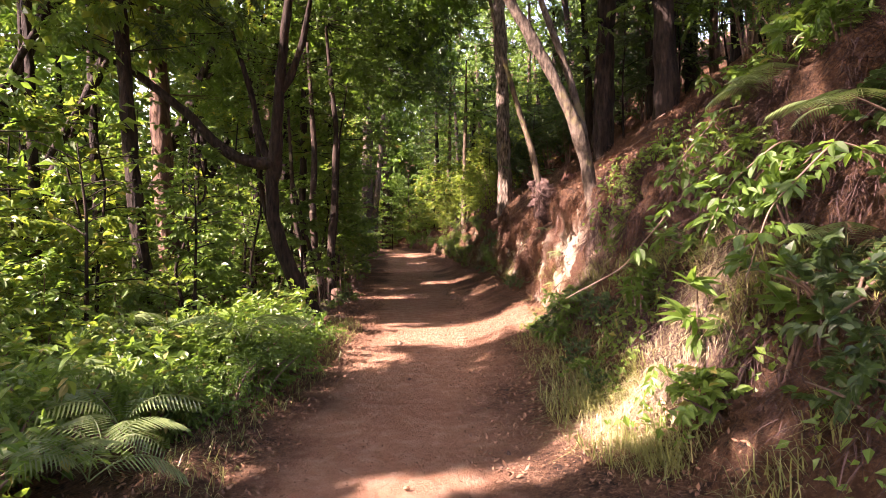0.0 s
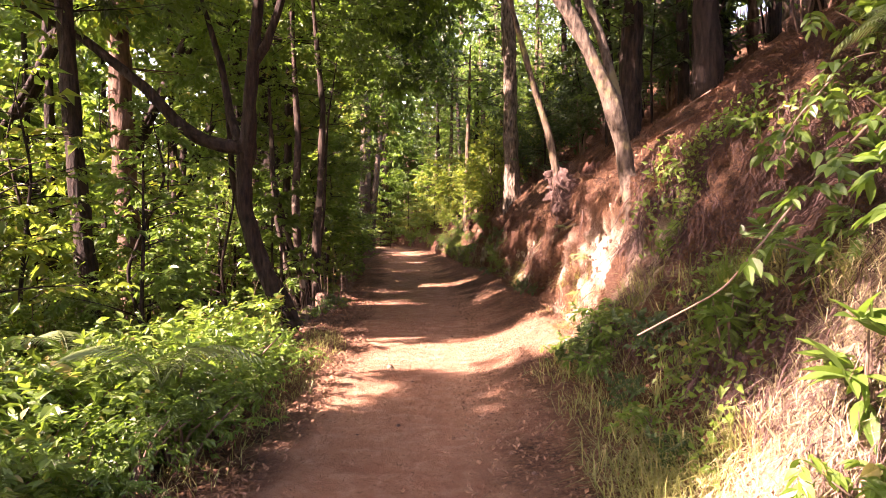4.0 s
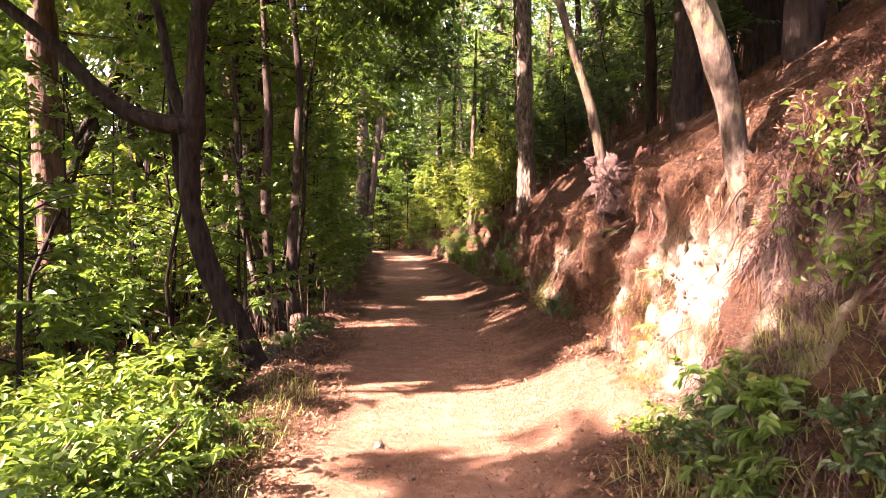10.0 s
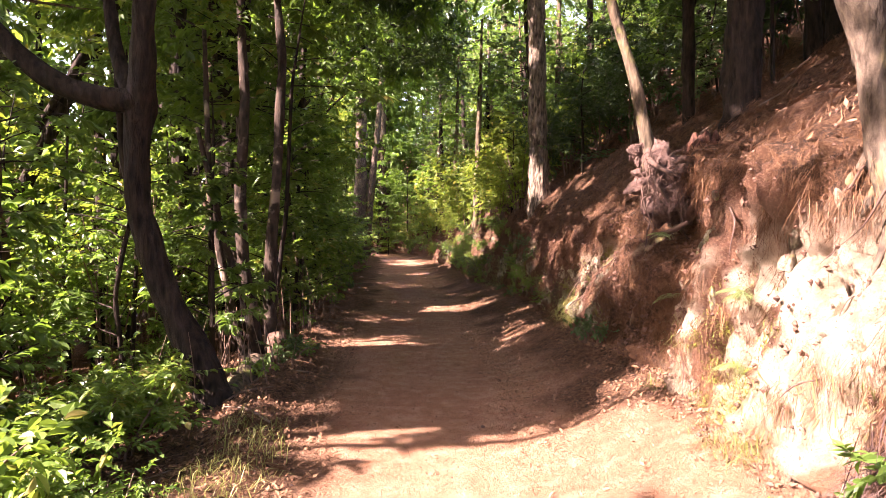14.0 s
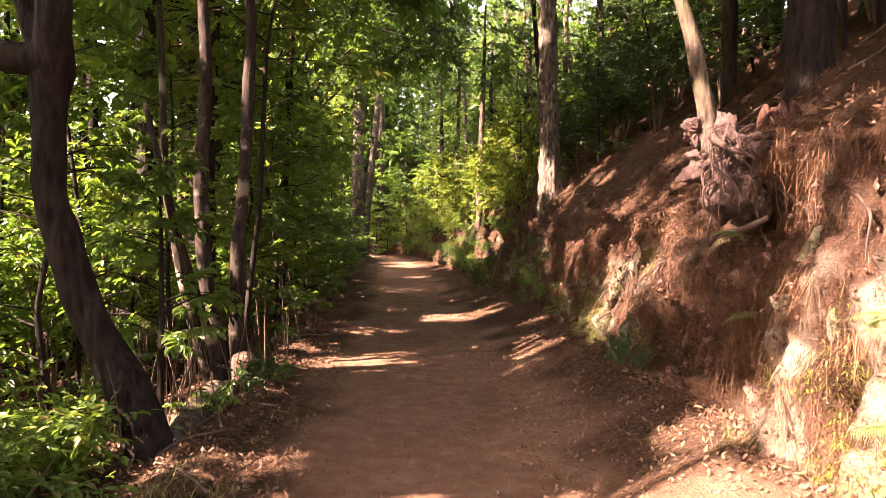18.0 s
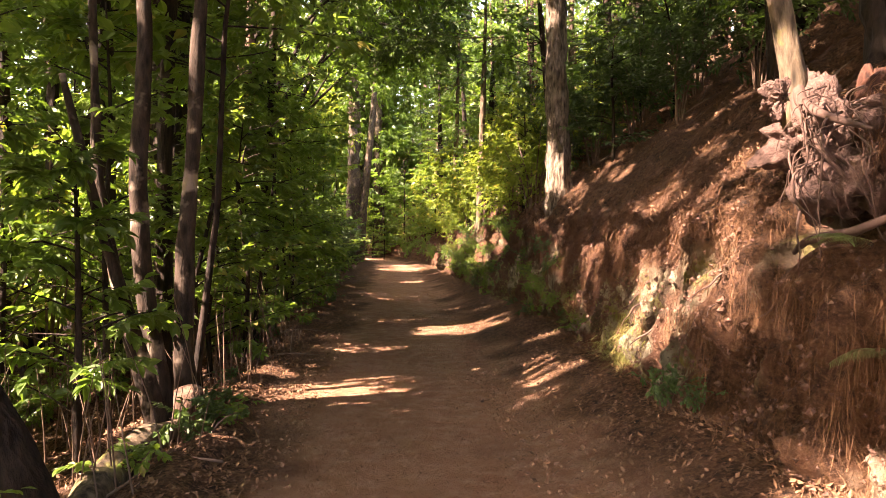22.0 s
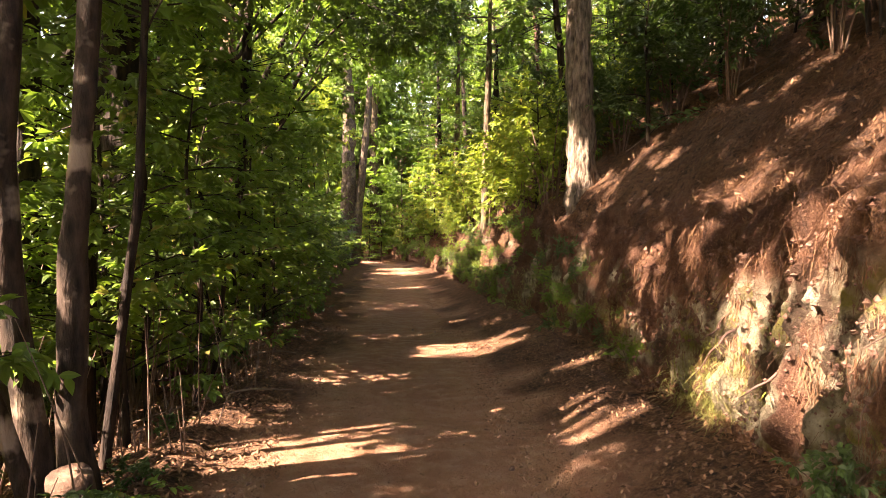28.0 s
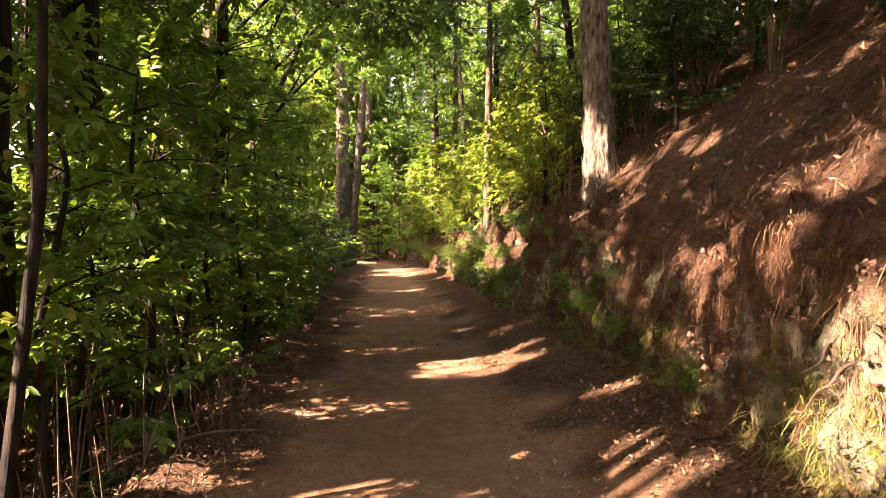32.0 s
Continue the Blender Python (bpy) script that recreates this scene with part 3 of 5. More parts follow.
def sprays(starts, ends, per, size, aspect=0.5, hang=0.3, gaps=True):
    """Leaves along twigs, to both sides, hanging a little."""
    S, E = np.repeat(np.asarray(starts, float), per, 0), np.repeat(np.asarray(ends, float), per, 0)
    n = len(S)
    f = np.tile(np.linspace(0.12, 1.0, per), len(starts)) + RNG.uniform(-0.04, 0.04, n)
    A = unit(E - S)
    side = unit(np.cross(A, [0, 0, 1.0]) + 1e-6) * np.where(np.arange(n) % 2, 1, -1)[:, None]
    P = S + (E - S) * f[:, None]
    D = unit(A * 0.7 + side * (1.25 - f[:, None]) + RNG.normal(size=(n, 3)) * 0.28 - [0, 0, hang])
    N = unit(np.array([0, 0, 1.0]) + RNG.normal(size=(n, 3)) * 0.48)
    L = size * RNG.uniform(0.6, 1.2, n)
    if gaps:
        k = shaded(P)
        P, D, N, L = P[k], D[k], N[k], L[k]
    return leaves(P, D, N, L, L * aspect * RNG.uniform(0.75, 1.2, len(L)))


def twigs_to(centres, roots, r=0.008):
    out = []
    for c, s in zip(centres, roots):
        m = (np.asarray(c) + s) / 2 + RNG.normal(size=3) * 0.08
        out.append(tube((s, m, c), (r * 1.6, r, r * 0.4), 4, cap=False, step=0.4))
    return join(out)


def tree(name, line, radii, bark, label, crown=(), leaf=None, limbs=(), segs=16, rough=0.2, leaf_size=0.13, per=60, clump=0.55, group="", twigs=True, aspect=0.5, hang=0.35):
    """trunk along line; limbs: (line, radii); crown: twig ends, which carry the clumps of leaves."""
    base = np.array(line[0], float)
    ob = thing(name, None, None, label, "tree", group, at=base)
    part("trunk", tube_mesh("trunk", np.array(line) - base, radii, segs, rough, seed=int(abs(base[1] * 7))), bark, ob)
    for pts, rr in limbs:
        part("limb", tube_mesh("limb", np.array(pts) - base, rr, 9, rough * 0.6), bark, ob)
    if len(crown):
        crown = np.asarray(crown, float)
        v, q, t = clumped(crown, clump, per, leaf_size, aspect=aspect, hang=hang)
        if len(v):
            part("crown", mesh_of("crown", v - base, q), leaf, ob)
        if twigs:
            src = np.vstack([np.linspace(np.array(l[0]), np.array(l[-1]), 12)[3:] for l in [line] + [p for p, _ in limbs]])
            near = src[np.argmin(((crown[:, None] - src[None]) ** 2 * [1, 1, 2.5]).sum(-1), 1)]
            clear = np.min([shaded(near + (crown - near) * f) for f in (0.15, 0.3, 0.45, 0.6, 0.75, 0.9, 1.0)], axis=0).astype(bool)
            v, q, t = twigs_to(crown[clear], near[clear])
            tagged(part("twigwork", mesh_of("twigwork", v - base, q, True, t), bark, ob), kind="stuff")
    return ob


def ball_points(centre, radius, n, hollow=0.35):
    d = scatter_dirs(n)
    r = RNG.uniform(hollow, 1, n)[:, None] ** 0.7
    return np.array(centre) + d * r * np.array(radius)


# ---------------------------------------------------------------- ground
ground_mesh, GV, GKIND, GN, GU, GS, GHD = build_ground()
thing("ground", ground_mesh, M_GROUND, "reddish earth trail between a leafy slope and a worn earth bank", "ground", kind="structure")

# ---------------------------------------------------------------- trees left of the trail
def gz(x, y):
    return float(ground_z(x, y))


FOREST = "broadleaf trees below the trail"
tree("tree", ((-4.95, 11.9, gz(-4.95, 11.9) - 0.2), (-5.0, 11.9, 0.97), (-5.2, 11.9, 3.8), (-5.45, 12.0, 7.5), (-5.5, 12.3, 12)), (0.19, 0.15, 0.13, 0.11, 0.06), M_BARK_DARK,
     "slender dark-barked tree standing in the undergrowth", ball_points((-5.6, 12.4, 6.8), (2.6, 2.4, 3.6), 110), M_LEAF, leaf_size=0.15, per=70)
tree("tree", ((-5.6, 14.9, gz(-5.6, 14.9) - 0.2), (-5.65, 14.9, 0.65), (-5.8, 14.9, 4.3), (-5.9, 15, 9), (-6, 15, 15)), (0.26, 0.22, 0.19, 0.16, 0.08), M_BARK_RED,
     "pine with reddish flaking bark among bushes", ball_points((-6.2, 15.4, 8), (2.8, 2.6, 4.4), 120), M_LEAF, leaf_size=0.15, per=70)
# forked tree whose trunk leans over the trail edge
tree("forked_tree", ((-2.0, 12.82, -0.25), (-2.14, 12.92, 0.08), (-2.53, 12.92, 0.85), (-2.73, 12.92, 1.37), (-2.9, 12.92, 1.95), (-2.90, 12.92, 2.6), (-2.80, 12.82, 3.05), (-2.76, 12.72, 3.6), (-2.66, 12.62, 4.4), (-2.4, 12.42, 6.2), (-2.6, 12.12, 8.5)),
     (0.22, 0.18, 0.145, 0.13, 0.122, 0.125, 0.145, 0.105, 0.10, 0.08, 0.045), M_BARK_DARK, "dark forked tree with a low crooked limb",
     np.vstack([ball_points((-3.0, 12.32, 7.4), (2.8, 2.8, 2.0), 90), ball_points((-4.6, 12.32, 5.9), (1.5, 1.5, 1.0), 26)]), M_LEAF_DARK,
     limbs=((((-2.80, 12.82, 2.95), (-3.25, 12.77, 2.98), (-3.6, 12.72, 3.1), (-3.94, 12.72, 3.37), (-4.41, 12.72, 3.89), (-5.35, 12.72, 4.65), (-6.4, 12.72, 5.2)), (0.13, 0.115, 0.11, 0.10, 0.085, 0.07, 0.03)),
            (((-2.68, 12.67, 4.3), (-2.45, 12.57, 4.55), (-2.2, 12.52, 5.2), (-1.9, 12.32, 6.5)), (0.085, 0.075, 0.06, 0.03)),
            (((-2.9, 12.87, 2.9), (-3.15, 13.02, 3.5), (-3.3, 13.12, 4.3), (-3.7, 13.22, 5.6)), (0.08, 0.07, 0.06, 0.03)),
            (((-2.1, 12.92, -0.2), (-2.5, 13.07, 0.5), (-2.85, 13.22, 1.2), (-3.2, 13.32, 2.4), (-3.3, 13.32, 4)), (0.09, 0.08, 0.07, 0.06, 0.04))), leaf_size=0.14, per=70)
# clump of stems by the trail, one sawn
tree("multi_stemmed_tree", ((-2.0, 15.2, -0.3), (-2.03, 15.2, 0.0), (-2.09, 15.2, 0.44), (-2.08, 15.2, 1.39), (-2.0, 15.2, 2.37), (-1.95, 15.3, 4.0), (-2.2, 15.5, 6.5)), (0.15, 0.13, 0.10, 0.08, 0.072, 0.06, 0.035), M_BARK_STEM,
     "clump of slender bare mottled stems beside the trail, patches paled for sun", ball_points((-2.5, 15.6, 5.8), (2.0, 2.2, 1.6), 80), M_LEAF,
     limbs=((((-2.25, 15.2, -0.3), (-2.30, 15.2, 0.3), (-2.42, 15.2, 1.04), (-2.46, 15.2, 1.39), (-2.5, 15.2, 2.16), (-2.44, 15.25, 3.43), (-2.6, 15.4, 6)), (0.12, 0.10, 0.085, 0.08, 0.08, 0.07, 0.03)),
            (((-2.15, 15.0, -0.2), (-2.35, 14.9, 0.7), (-2.6, 14.8, 1.6), (-2.9, 14.7, 3.0)), (0.06, 0.05, 0.045, 0.025)),
            (((-2.4, 15.4, -0.3), (-2.75, 15.5, 0.8), (-3.0, 15.5, 2.2), (-3.1, 15.6, 4.5)), (0.07, 0.06, 0.05, 0.03))), leaf_size=0.12, per=60)
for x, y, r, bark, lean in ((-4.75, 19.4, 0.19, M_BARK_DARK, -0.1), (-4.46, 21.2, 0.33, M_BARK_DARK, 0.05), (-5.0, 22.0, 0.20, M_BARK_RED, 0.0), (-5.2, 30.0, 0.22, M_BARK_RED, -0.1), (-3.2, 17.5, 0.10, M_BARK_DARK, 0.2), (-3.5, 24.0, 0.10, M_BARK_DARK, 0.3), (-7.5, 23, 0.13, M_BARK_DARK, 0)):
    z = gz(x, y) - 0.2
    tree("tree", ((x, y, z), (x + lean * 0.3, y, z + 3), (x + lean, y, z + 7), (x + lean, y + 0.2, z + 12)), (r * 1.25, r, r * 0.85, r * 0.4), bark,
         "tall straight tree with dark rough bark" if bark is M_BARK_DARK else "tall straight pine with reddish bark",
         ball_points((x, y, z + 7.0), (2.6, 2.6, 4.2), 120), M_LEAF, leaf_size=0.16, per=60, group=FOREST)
# pale gum tree where the trail bends
tree("gum_tree", ((-4.1, 50, -0.9), (-4.1, 50, 2), (-4.0, 50, 8), (-4.3, 50, 17)), (0.55, 0.42, 0.36, 0.2), M_BARK_PALE, "pale smooth-barked gum tree at the far end of the trail",
     ball_points((-4.2, 50, 14), (4.5, 4.5, 4.5), 120), M_LEAF, limbs=((((-3.7, 50, -0.9), (-3.5, 50, 3), (-2.9, 50, 9), (-2.5, 50, 15)), (0.3, 0.26, 0.2, 0.1)),), leaf_size=0.26, per=60, clump=1.0)

# canopy trees added further down the slope, largely unseen; their crowns shade the trail
k = 0
for y in np.arange(-9, 47, 4.2):
    for x, top in ((-7.6, 7.6), (-11.4, 10.6), (-15.6, 14.6)):
        k += 1
        xx, yy = x + RNG.uniform(-0.8, 0.8), y + RNG.uniform(-1, 1) + (1.9 if x < -9 else 0)
        if -9 < x and 5.6 < yy < 8.6 or -13 < x < -9 and 4.2 < yy < 7.4:
            yy += 2.0 if yy > 6.8 else -2.0
        z = gz(xx, yy) - 0.2
        tree("tree", ((xx, yy, z), (xx + 0.1, yy, z + 3.5), (xx - 0.1, yy + 0.1, top + 2)), (0.14, 0.11, 0.05), M_BARK_DARK, "tall leafy tree rising from the slope below the trail",
             np.vstack([ball_points((xx + 0.6, yy, top - 0.5), (2.9, 2.9, 3.1), 140 if x > -12 else 100), ball_points((xx, yy, 0.3 * top), (2.6, 2.4, 0.42 * top), 70 if y > 3 else 4)]), M_LEAF if k % 2 else M_LEAF_YELLOW, leaf_size=0.26 if x > -12 else 0.33, per=36 if x > -12 else 30, clump=0.9, group=FOREST, aspect=0.55)

# tall trees added mainly out of view; their crowns close over and shade the trail
for k, y in enumerate(np.arange(-7, 42, 3.9)):
    xx, yy = -9.2 + RNG.uniform(-0.7, 0.7), y + RNG.uniform(-0.8, 0.8)
    if 5.0 < yy < 8.8:
        yy = 4.6 if yy < 6.9 else 9.3
    z = gz(xx, yy) - 0.2
    tree("tree", ((xx, yy, z), (xx + 0.6, yy, z + 4), (xx + 2.6, yy + 0.1, z + 8.5), (xx + 5.6, yy, 12.5)), (0.20, 0.15, 0.12, 0.05), M_BARK_DARK, "added tall dark tree whose crown closes over and shades the trail",
         ball_points((-2.2 + RNG.uniform(-0.6, 0.6), yy, 11.3), (4.4, 2.7, 2.3), 240), M_LEAF_DARK if k % 2 else M_LEAF, leaf_size=0.26, per=40, clump=1.0, group=FOREST, aspect=0.55,
         limbs=((((xx + 2, yy, z + 7.5), (xx + 4.2, yy + 0.5, z + 10), (xx + 8, yy + 0.8, 12)), (0.09, 0.06, 0.03)), (((xx + 1, yy, z + 5.5), (xx + 3.6, yy - 0.7, z + 9), (xx + 6, yy - 1.2, 11)), (0.08, 0.05, 0.02))))

# ---------------------------------------------------------------- trees on the bank and the hillside
tree("leaning_tree", ((2.74, 9.74, 1.75), (2.62, 9.76, 2.0), (2.53, 9.79, 2.22), (2.5, 9.8, 2.6), (2.41, 9.8, 2.95), (2.24, 9.8, 3.4), (1.88, 9.85, 4.15), (1.36, 9.9, 5.07), (0.6, 10.0, 6.6), (-0.2, 10.2, 9)), (0.20, 0.14, 0.11, 0.098, 0.094, 0.09, 0.088, 0.085, 0.07, 0.045), M_BARK_PALE,
     "pale-barked tree leaning out from the lip of the bank", ball_points((0.4, 10.6, 9.3), (1.8, 1.8, 1.3), 40), M_LEAF,
     limbs=((((2.46, 9.84, 2.65), (2.46, 9.95, 3.2), (2.28, 10.05, 4.0), (1.85, 10.15, 5.2), (1.55, 10.3, 7)), (0.075, 0.07, 0.06, 0.05, 0.03)),), per=50)
tree("slim_tree", ((2.36, 13.05, 2.35), (2.32, 13.05, 2.66), (2.24, 13.05, 3.08), (2.13, 13.05, 3.5), (1.88, 13.05, 4.25), (1.5, 13.1, 5.6), (1.2, 13.2, 7.5)), (0.10, 0.066, 0.058, 0.054, 0.048, 0.04, 0.025), M_BARK_MOSS,
     "slim mossy tree rooted on the edge of a torn root plate", ball_points((1.3, 13.2, 7.4), (1.3, 1.3, 1.2), 30), M_LEAF, per=50)
tree("pine_tree", ((2.9, 22.4, 2.0), (2.90, 22.4, 2.5), (2.86, 22.4, 3.0), (2.82, 22.4, 4.9), (2.72, 22.4, 8), (2.6, 22.4, 16)), (0.34, 0.27, 0.235, 0.22, 0.20, 0.1), M_BARK_GREY,
     "tall pine with deeply furrowed grey bark above the bank", ball_points((2.6, 22.4, 12.5), (2.4, 2.4, 2.6), 60), M_LEAF_DARK, segs=26, rough=0.2, per=60)
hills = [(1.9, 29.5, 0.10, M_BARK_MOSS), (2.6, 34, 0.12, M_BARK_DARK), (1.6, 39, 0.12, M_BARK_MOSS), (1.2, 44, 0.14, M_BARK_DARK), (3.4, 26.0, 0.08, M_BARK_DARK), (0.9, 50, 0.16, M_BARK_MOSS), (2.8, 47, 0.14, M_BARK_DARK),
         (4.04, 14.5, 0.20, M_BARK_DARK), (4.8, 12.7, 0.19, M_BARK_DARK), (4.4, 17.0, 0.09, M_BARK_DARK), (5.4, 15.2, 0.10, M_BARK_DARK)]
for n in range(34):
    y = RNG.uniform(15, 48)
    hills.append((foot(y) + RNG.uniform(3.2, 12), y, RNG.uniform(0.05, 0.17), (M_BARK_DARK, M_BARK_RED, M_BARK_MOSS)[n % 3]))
# mostly unseen trees added to close off the sky above the near hillside
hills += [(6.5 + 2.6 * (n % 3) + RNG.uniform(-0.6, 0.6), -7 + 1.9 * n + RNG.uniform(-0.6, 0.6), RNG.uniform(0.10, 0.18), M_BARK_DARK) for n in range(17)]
for n, (x, y, r, bark) in enumerate(hills):
    z = gz(x, y) - 0.25
    a, b = RNG.uniform(-0.5, 0.2), RNG.uniform(-0.3, 0.3)
    h = RNG.uniform(6, 10)
    tree("tree", ((x, y, z), (x + a * 0.2, y, z + 2.2), (x + a, y + b, z + h * 0.6), (x + a * 1.6, y + b, z + h)), (r * 1.3, r, r * 0.8, r * 0.3), bark, "tree growing on the needle-strewn hillside",
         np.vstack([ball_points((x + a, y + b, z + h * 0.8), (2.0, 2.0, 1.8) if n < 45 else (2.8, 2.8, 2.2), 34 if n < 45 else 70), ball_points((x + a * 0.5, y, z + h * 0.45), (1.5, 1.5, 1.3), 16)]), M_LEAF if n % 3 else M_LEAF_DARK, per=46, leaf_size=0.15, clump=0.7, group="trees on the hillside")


# added, mostly unseen trees that keep sun and sky off the hillside
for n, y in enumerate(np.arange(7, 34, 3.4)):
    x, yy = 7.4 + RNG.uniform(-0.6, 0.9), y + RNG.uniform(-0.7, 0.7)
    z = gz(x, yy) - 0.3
    tree("tree", ((x, yy, z), (x - 0.2, yy, z + 3.5), (x - 0.9, yy, z + 8.5), (x - 1.6, yy, z + 11)), (0.19, 0.15, 0.11, 0.04), M_BARK_DARK, "added tall dark tree that shades the hillside",
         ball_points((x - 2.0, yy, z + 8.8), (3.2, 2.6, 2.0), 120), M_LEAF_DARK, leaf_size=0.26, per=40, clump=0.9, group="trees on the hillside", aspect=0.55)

# ---------------------------------------------------------------- bushes
def bush_variant(n, height, width, leaf, size, per, label, stems=7, aspect=0.5, hang=0.2, droop=0.9, name="shrub"):
    ob = thing(name, None, None, label, name, at=(0, 0, -50))
    ends, pieces = [], []
    for s in range(stems):
        a, w = RNG.uniform(0, 6.28), RNG.uniform(0.25, 1) * width
        tip = np.array((math.cos(a) * w, math.sin(a) * w, height * RNG.uniform(0.55, 1.0)))
        mid = tip * [0.35, 0.35, 0.6] + RNG.normal(size=3) * 0.06
        pieces.append(tube(((0.05 * math.cos(a), 0.05 * math.sin(a), -0.15), mid, tip), (0.018, 0.013, 0.005), 5, cap=False, step=0.15))
        for f in np.linspace(0.3, 1, max(2, n // stems)):
            p = mid * (1 - f) + tip * f
            ends.append(p + RNG.normal(size=3) * [0.2 * width, 0.2 * width, 0.12 * height] * droop)
    v, q, t = join(pieces)
    tagged(part("branchwork", mesh_of("branchwork", v, q, True, t), M_TWIG, ob), kind="stuff")
    v, q, t = clumped(ends, 0.62 * width, per, size, gaps=False, hang=hang, aspect=aspect)
    part("foliage", mesh_of("foliage", v, q), leaf, ob)
    return ob


def plant_bushes(models, spots, group, sink=0.05):
    for n, (x, y, s) in enumerate(spots):
        b = models[n % len(models)]
        m = pose(x, y, float(ground_z(x, y)) - sink, 0, 0, RNG.uniform(0, 360))
        c = copy_thing(b, m)
        c.scale = (s, s, s * RNG.uniform(0.85, 1.15))
        tagged(c, group=group)


B_TALL = [bush_variant(42, 3.0, 1.0, M_LEAF, 0.125, 50, "tall leafy shrub with glossy green leaves", 9), bush_variant(42, 3.2, 1.1, M_HERB, 0.12, 50, "tall bright green leafy shrub", 9)]
B_DARK = [bush_variant(40, 2.2, 0.9, M_LEAF_DARK, 0.115, 50, "dense shrub with leaves coloured dark for shade", 8)]
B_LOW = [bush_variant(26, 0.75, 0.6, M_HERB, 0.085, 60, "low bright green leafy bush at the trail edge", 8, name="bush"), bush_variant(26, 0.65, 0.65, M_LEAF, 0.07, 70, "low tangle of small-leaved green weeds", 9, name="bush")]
B_SHADE = [bush_variant(22, 0.7, 0.6, M_LEAF_DARK, 0.09, 54, "low weeds with leaves coloured dark for shade", 8, name="bush")]
B_YELLOW = [bush_variant(34, 2.0, 0.8, M_LEAF_YELLOW, 0.095, 50, "shrub above the bank with leaves coloured yellow-green for sun", 9)]
B_FAR = [bush_variant(36, 3.0, 1.0, M_LEAF, 0.18, 26, "tall leafy green shrub in the distance", 8), bush_variant(36, 3.2, 1.1, M_HERB, 0.18, 26, "tall bright green shrub in the distance", 8)]
# low growth beside the near trail
spots = [(edge(y) - d + RNG.uniform(-0.15, 0.15), y + RNG.uniform(-0.2, 0.2), RNG.uniform(0.8, 1.35)) for y in np.arange(2.2, 11.6, 0.62) for d in (0.95, 1.65, 2.45, 3.3, 4.3) if y < 10.2 or d > 2]
spots = [s for s in spots if min(math.hypot(s[0] - x, s[1] - y) for x, y in ((-2.0, 4.5), (-1.95, 4.1), (-1.8, 3.7), (-1.75, 6.3))) > 0.55]
spots += [(edge(y) - d + RNG.uniform(-0.2, 0.2), y + RNG.uniform(-0.3, 0.3), RNG.uniform(0.9, 1.3)) for y in np.arange(-5, 2.0, 0.95) for d in (1.0, 1.9, 2.9, 4.1, 5.4)]
spots += [(edge(y) - d + RNG.uniform(-0.1, 0.1), y + RNG.uniform(-0.15, 0.15), RNG.uniform(0.5, 0.85)) for y in np.arange(5.6, 9.9, 0.4) for d in (0.45, 0.75)]
plant_bushes(B_LOW, spots, "low growth beside the trail")
spots = [(edge(y) - d + RNG.uniform(-0.3, 0.3), y + RNG.uniform(-0.4, 0.4), RNG.uniform(0.5, 0.8)) for y in np.arange(5.0, 15, 1.6) for d in (3.6, 5.4, 7.2)]
plant_bushes(B_TALL, spots, "shrubs below the trail")
# shaded weeds under the trees
spots = [(edge(y) - d + RNG.uniform(-0.2, 0.2), y + RNG.uniform(-0.3, 0.3), RNG.uniform(0.6, 1.1)) for y in np.arange(11.8, 30, 0.95) for d in (1.15, 1.9, 2.8)]
spots = [s for s in spots if not (13.4 < s[1] < 19.5 and s[0] > edge(s[1]) - 2.2)]
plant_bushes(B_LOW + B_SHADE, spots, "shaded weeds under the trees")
# tall growth that walls in the trail further on
spots = [(edge(y) - d + RNG.uniform(-0.3, 0.3), y + RNG.uniform(-0.4, 0.4), RNG.uniform(0.75, 1.2)) for y in np.arange(16.2, 50, 1.5) for d in (1.7, 3.1, 5.0) if y > 32 or d < 4 and (d > 2 or y > 18.5)]
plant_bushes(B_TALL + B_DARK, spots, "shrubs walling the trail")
spots = [(edge(y) - d + RNG.uniform(-0.5, 0.5), y + RNG.uniform(-0.6, 0.6), RNG.uniform(1.0, 1.6)) for y in np.arange(8, 52, 4.4) for d in (7.5, 10.5, 14)]
plant_bushes(B_FAR, spots, "shrubs down the slope")
spots = [(-15 + RNG.uniform(-2, 2), y, RNG.uniform(1.9, 2.6)) for y in np.arange(1, 52, 2.6)]
plant_bushes(B_FAR, spots, "large shrubs low on the slope")
spots = [(foot(y) + d + RNG.uniform(-0.3, 0.3), y + RNG.uniform(-0.4, 0.4), RNG.uniform(0.75, 1.4)) for y in np.arange(24.5, 50, 1.7) for d in (1.0, 2.1, 3.8)]
spots += [(foot(y) + d + RNG.uniform(-0.2, 0.2), y + RNG.uniform(-0.3, 0.3), RNG.uniform(1.0, 1.5)) for y in np.arange(25.5, 40, 1.3) for d in (0.75, 1.5)]
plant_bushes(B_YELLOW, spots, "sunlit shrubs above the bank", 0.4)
plant_bushes(B_DARK + B_TALL, [(3.8, 5.0, 0.55), (4.3, 5.8, 0.6), (3.7, 6.6, 0.4), (4.6, 6.9, 0.6), (4.9, 4.7, 0.7), (5.3, 6.0, 0.8), (4.2, 7.6, 0.4), (5.6, 7.6, 0.8), (3.9, 4.0, 0.6), (5.9, 5.0, 0.9)], "shrubs above the near bank")
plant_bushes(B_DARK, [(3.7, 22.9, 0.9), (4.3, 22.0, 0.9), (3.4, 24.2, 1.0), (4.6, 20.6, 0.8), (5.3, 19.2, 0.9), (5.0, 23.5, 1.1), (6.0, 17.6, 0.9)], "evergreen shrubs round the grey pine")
spots = []
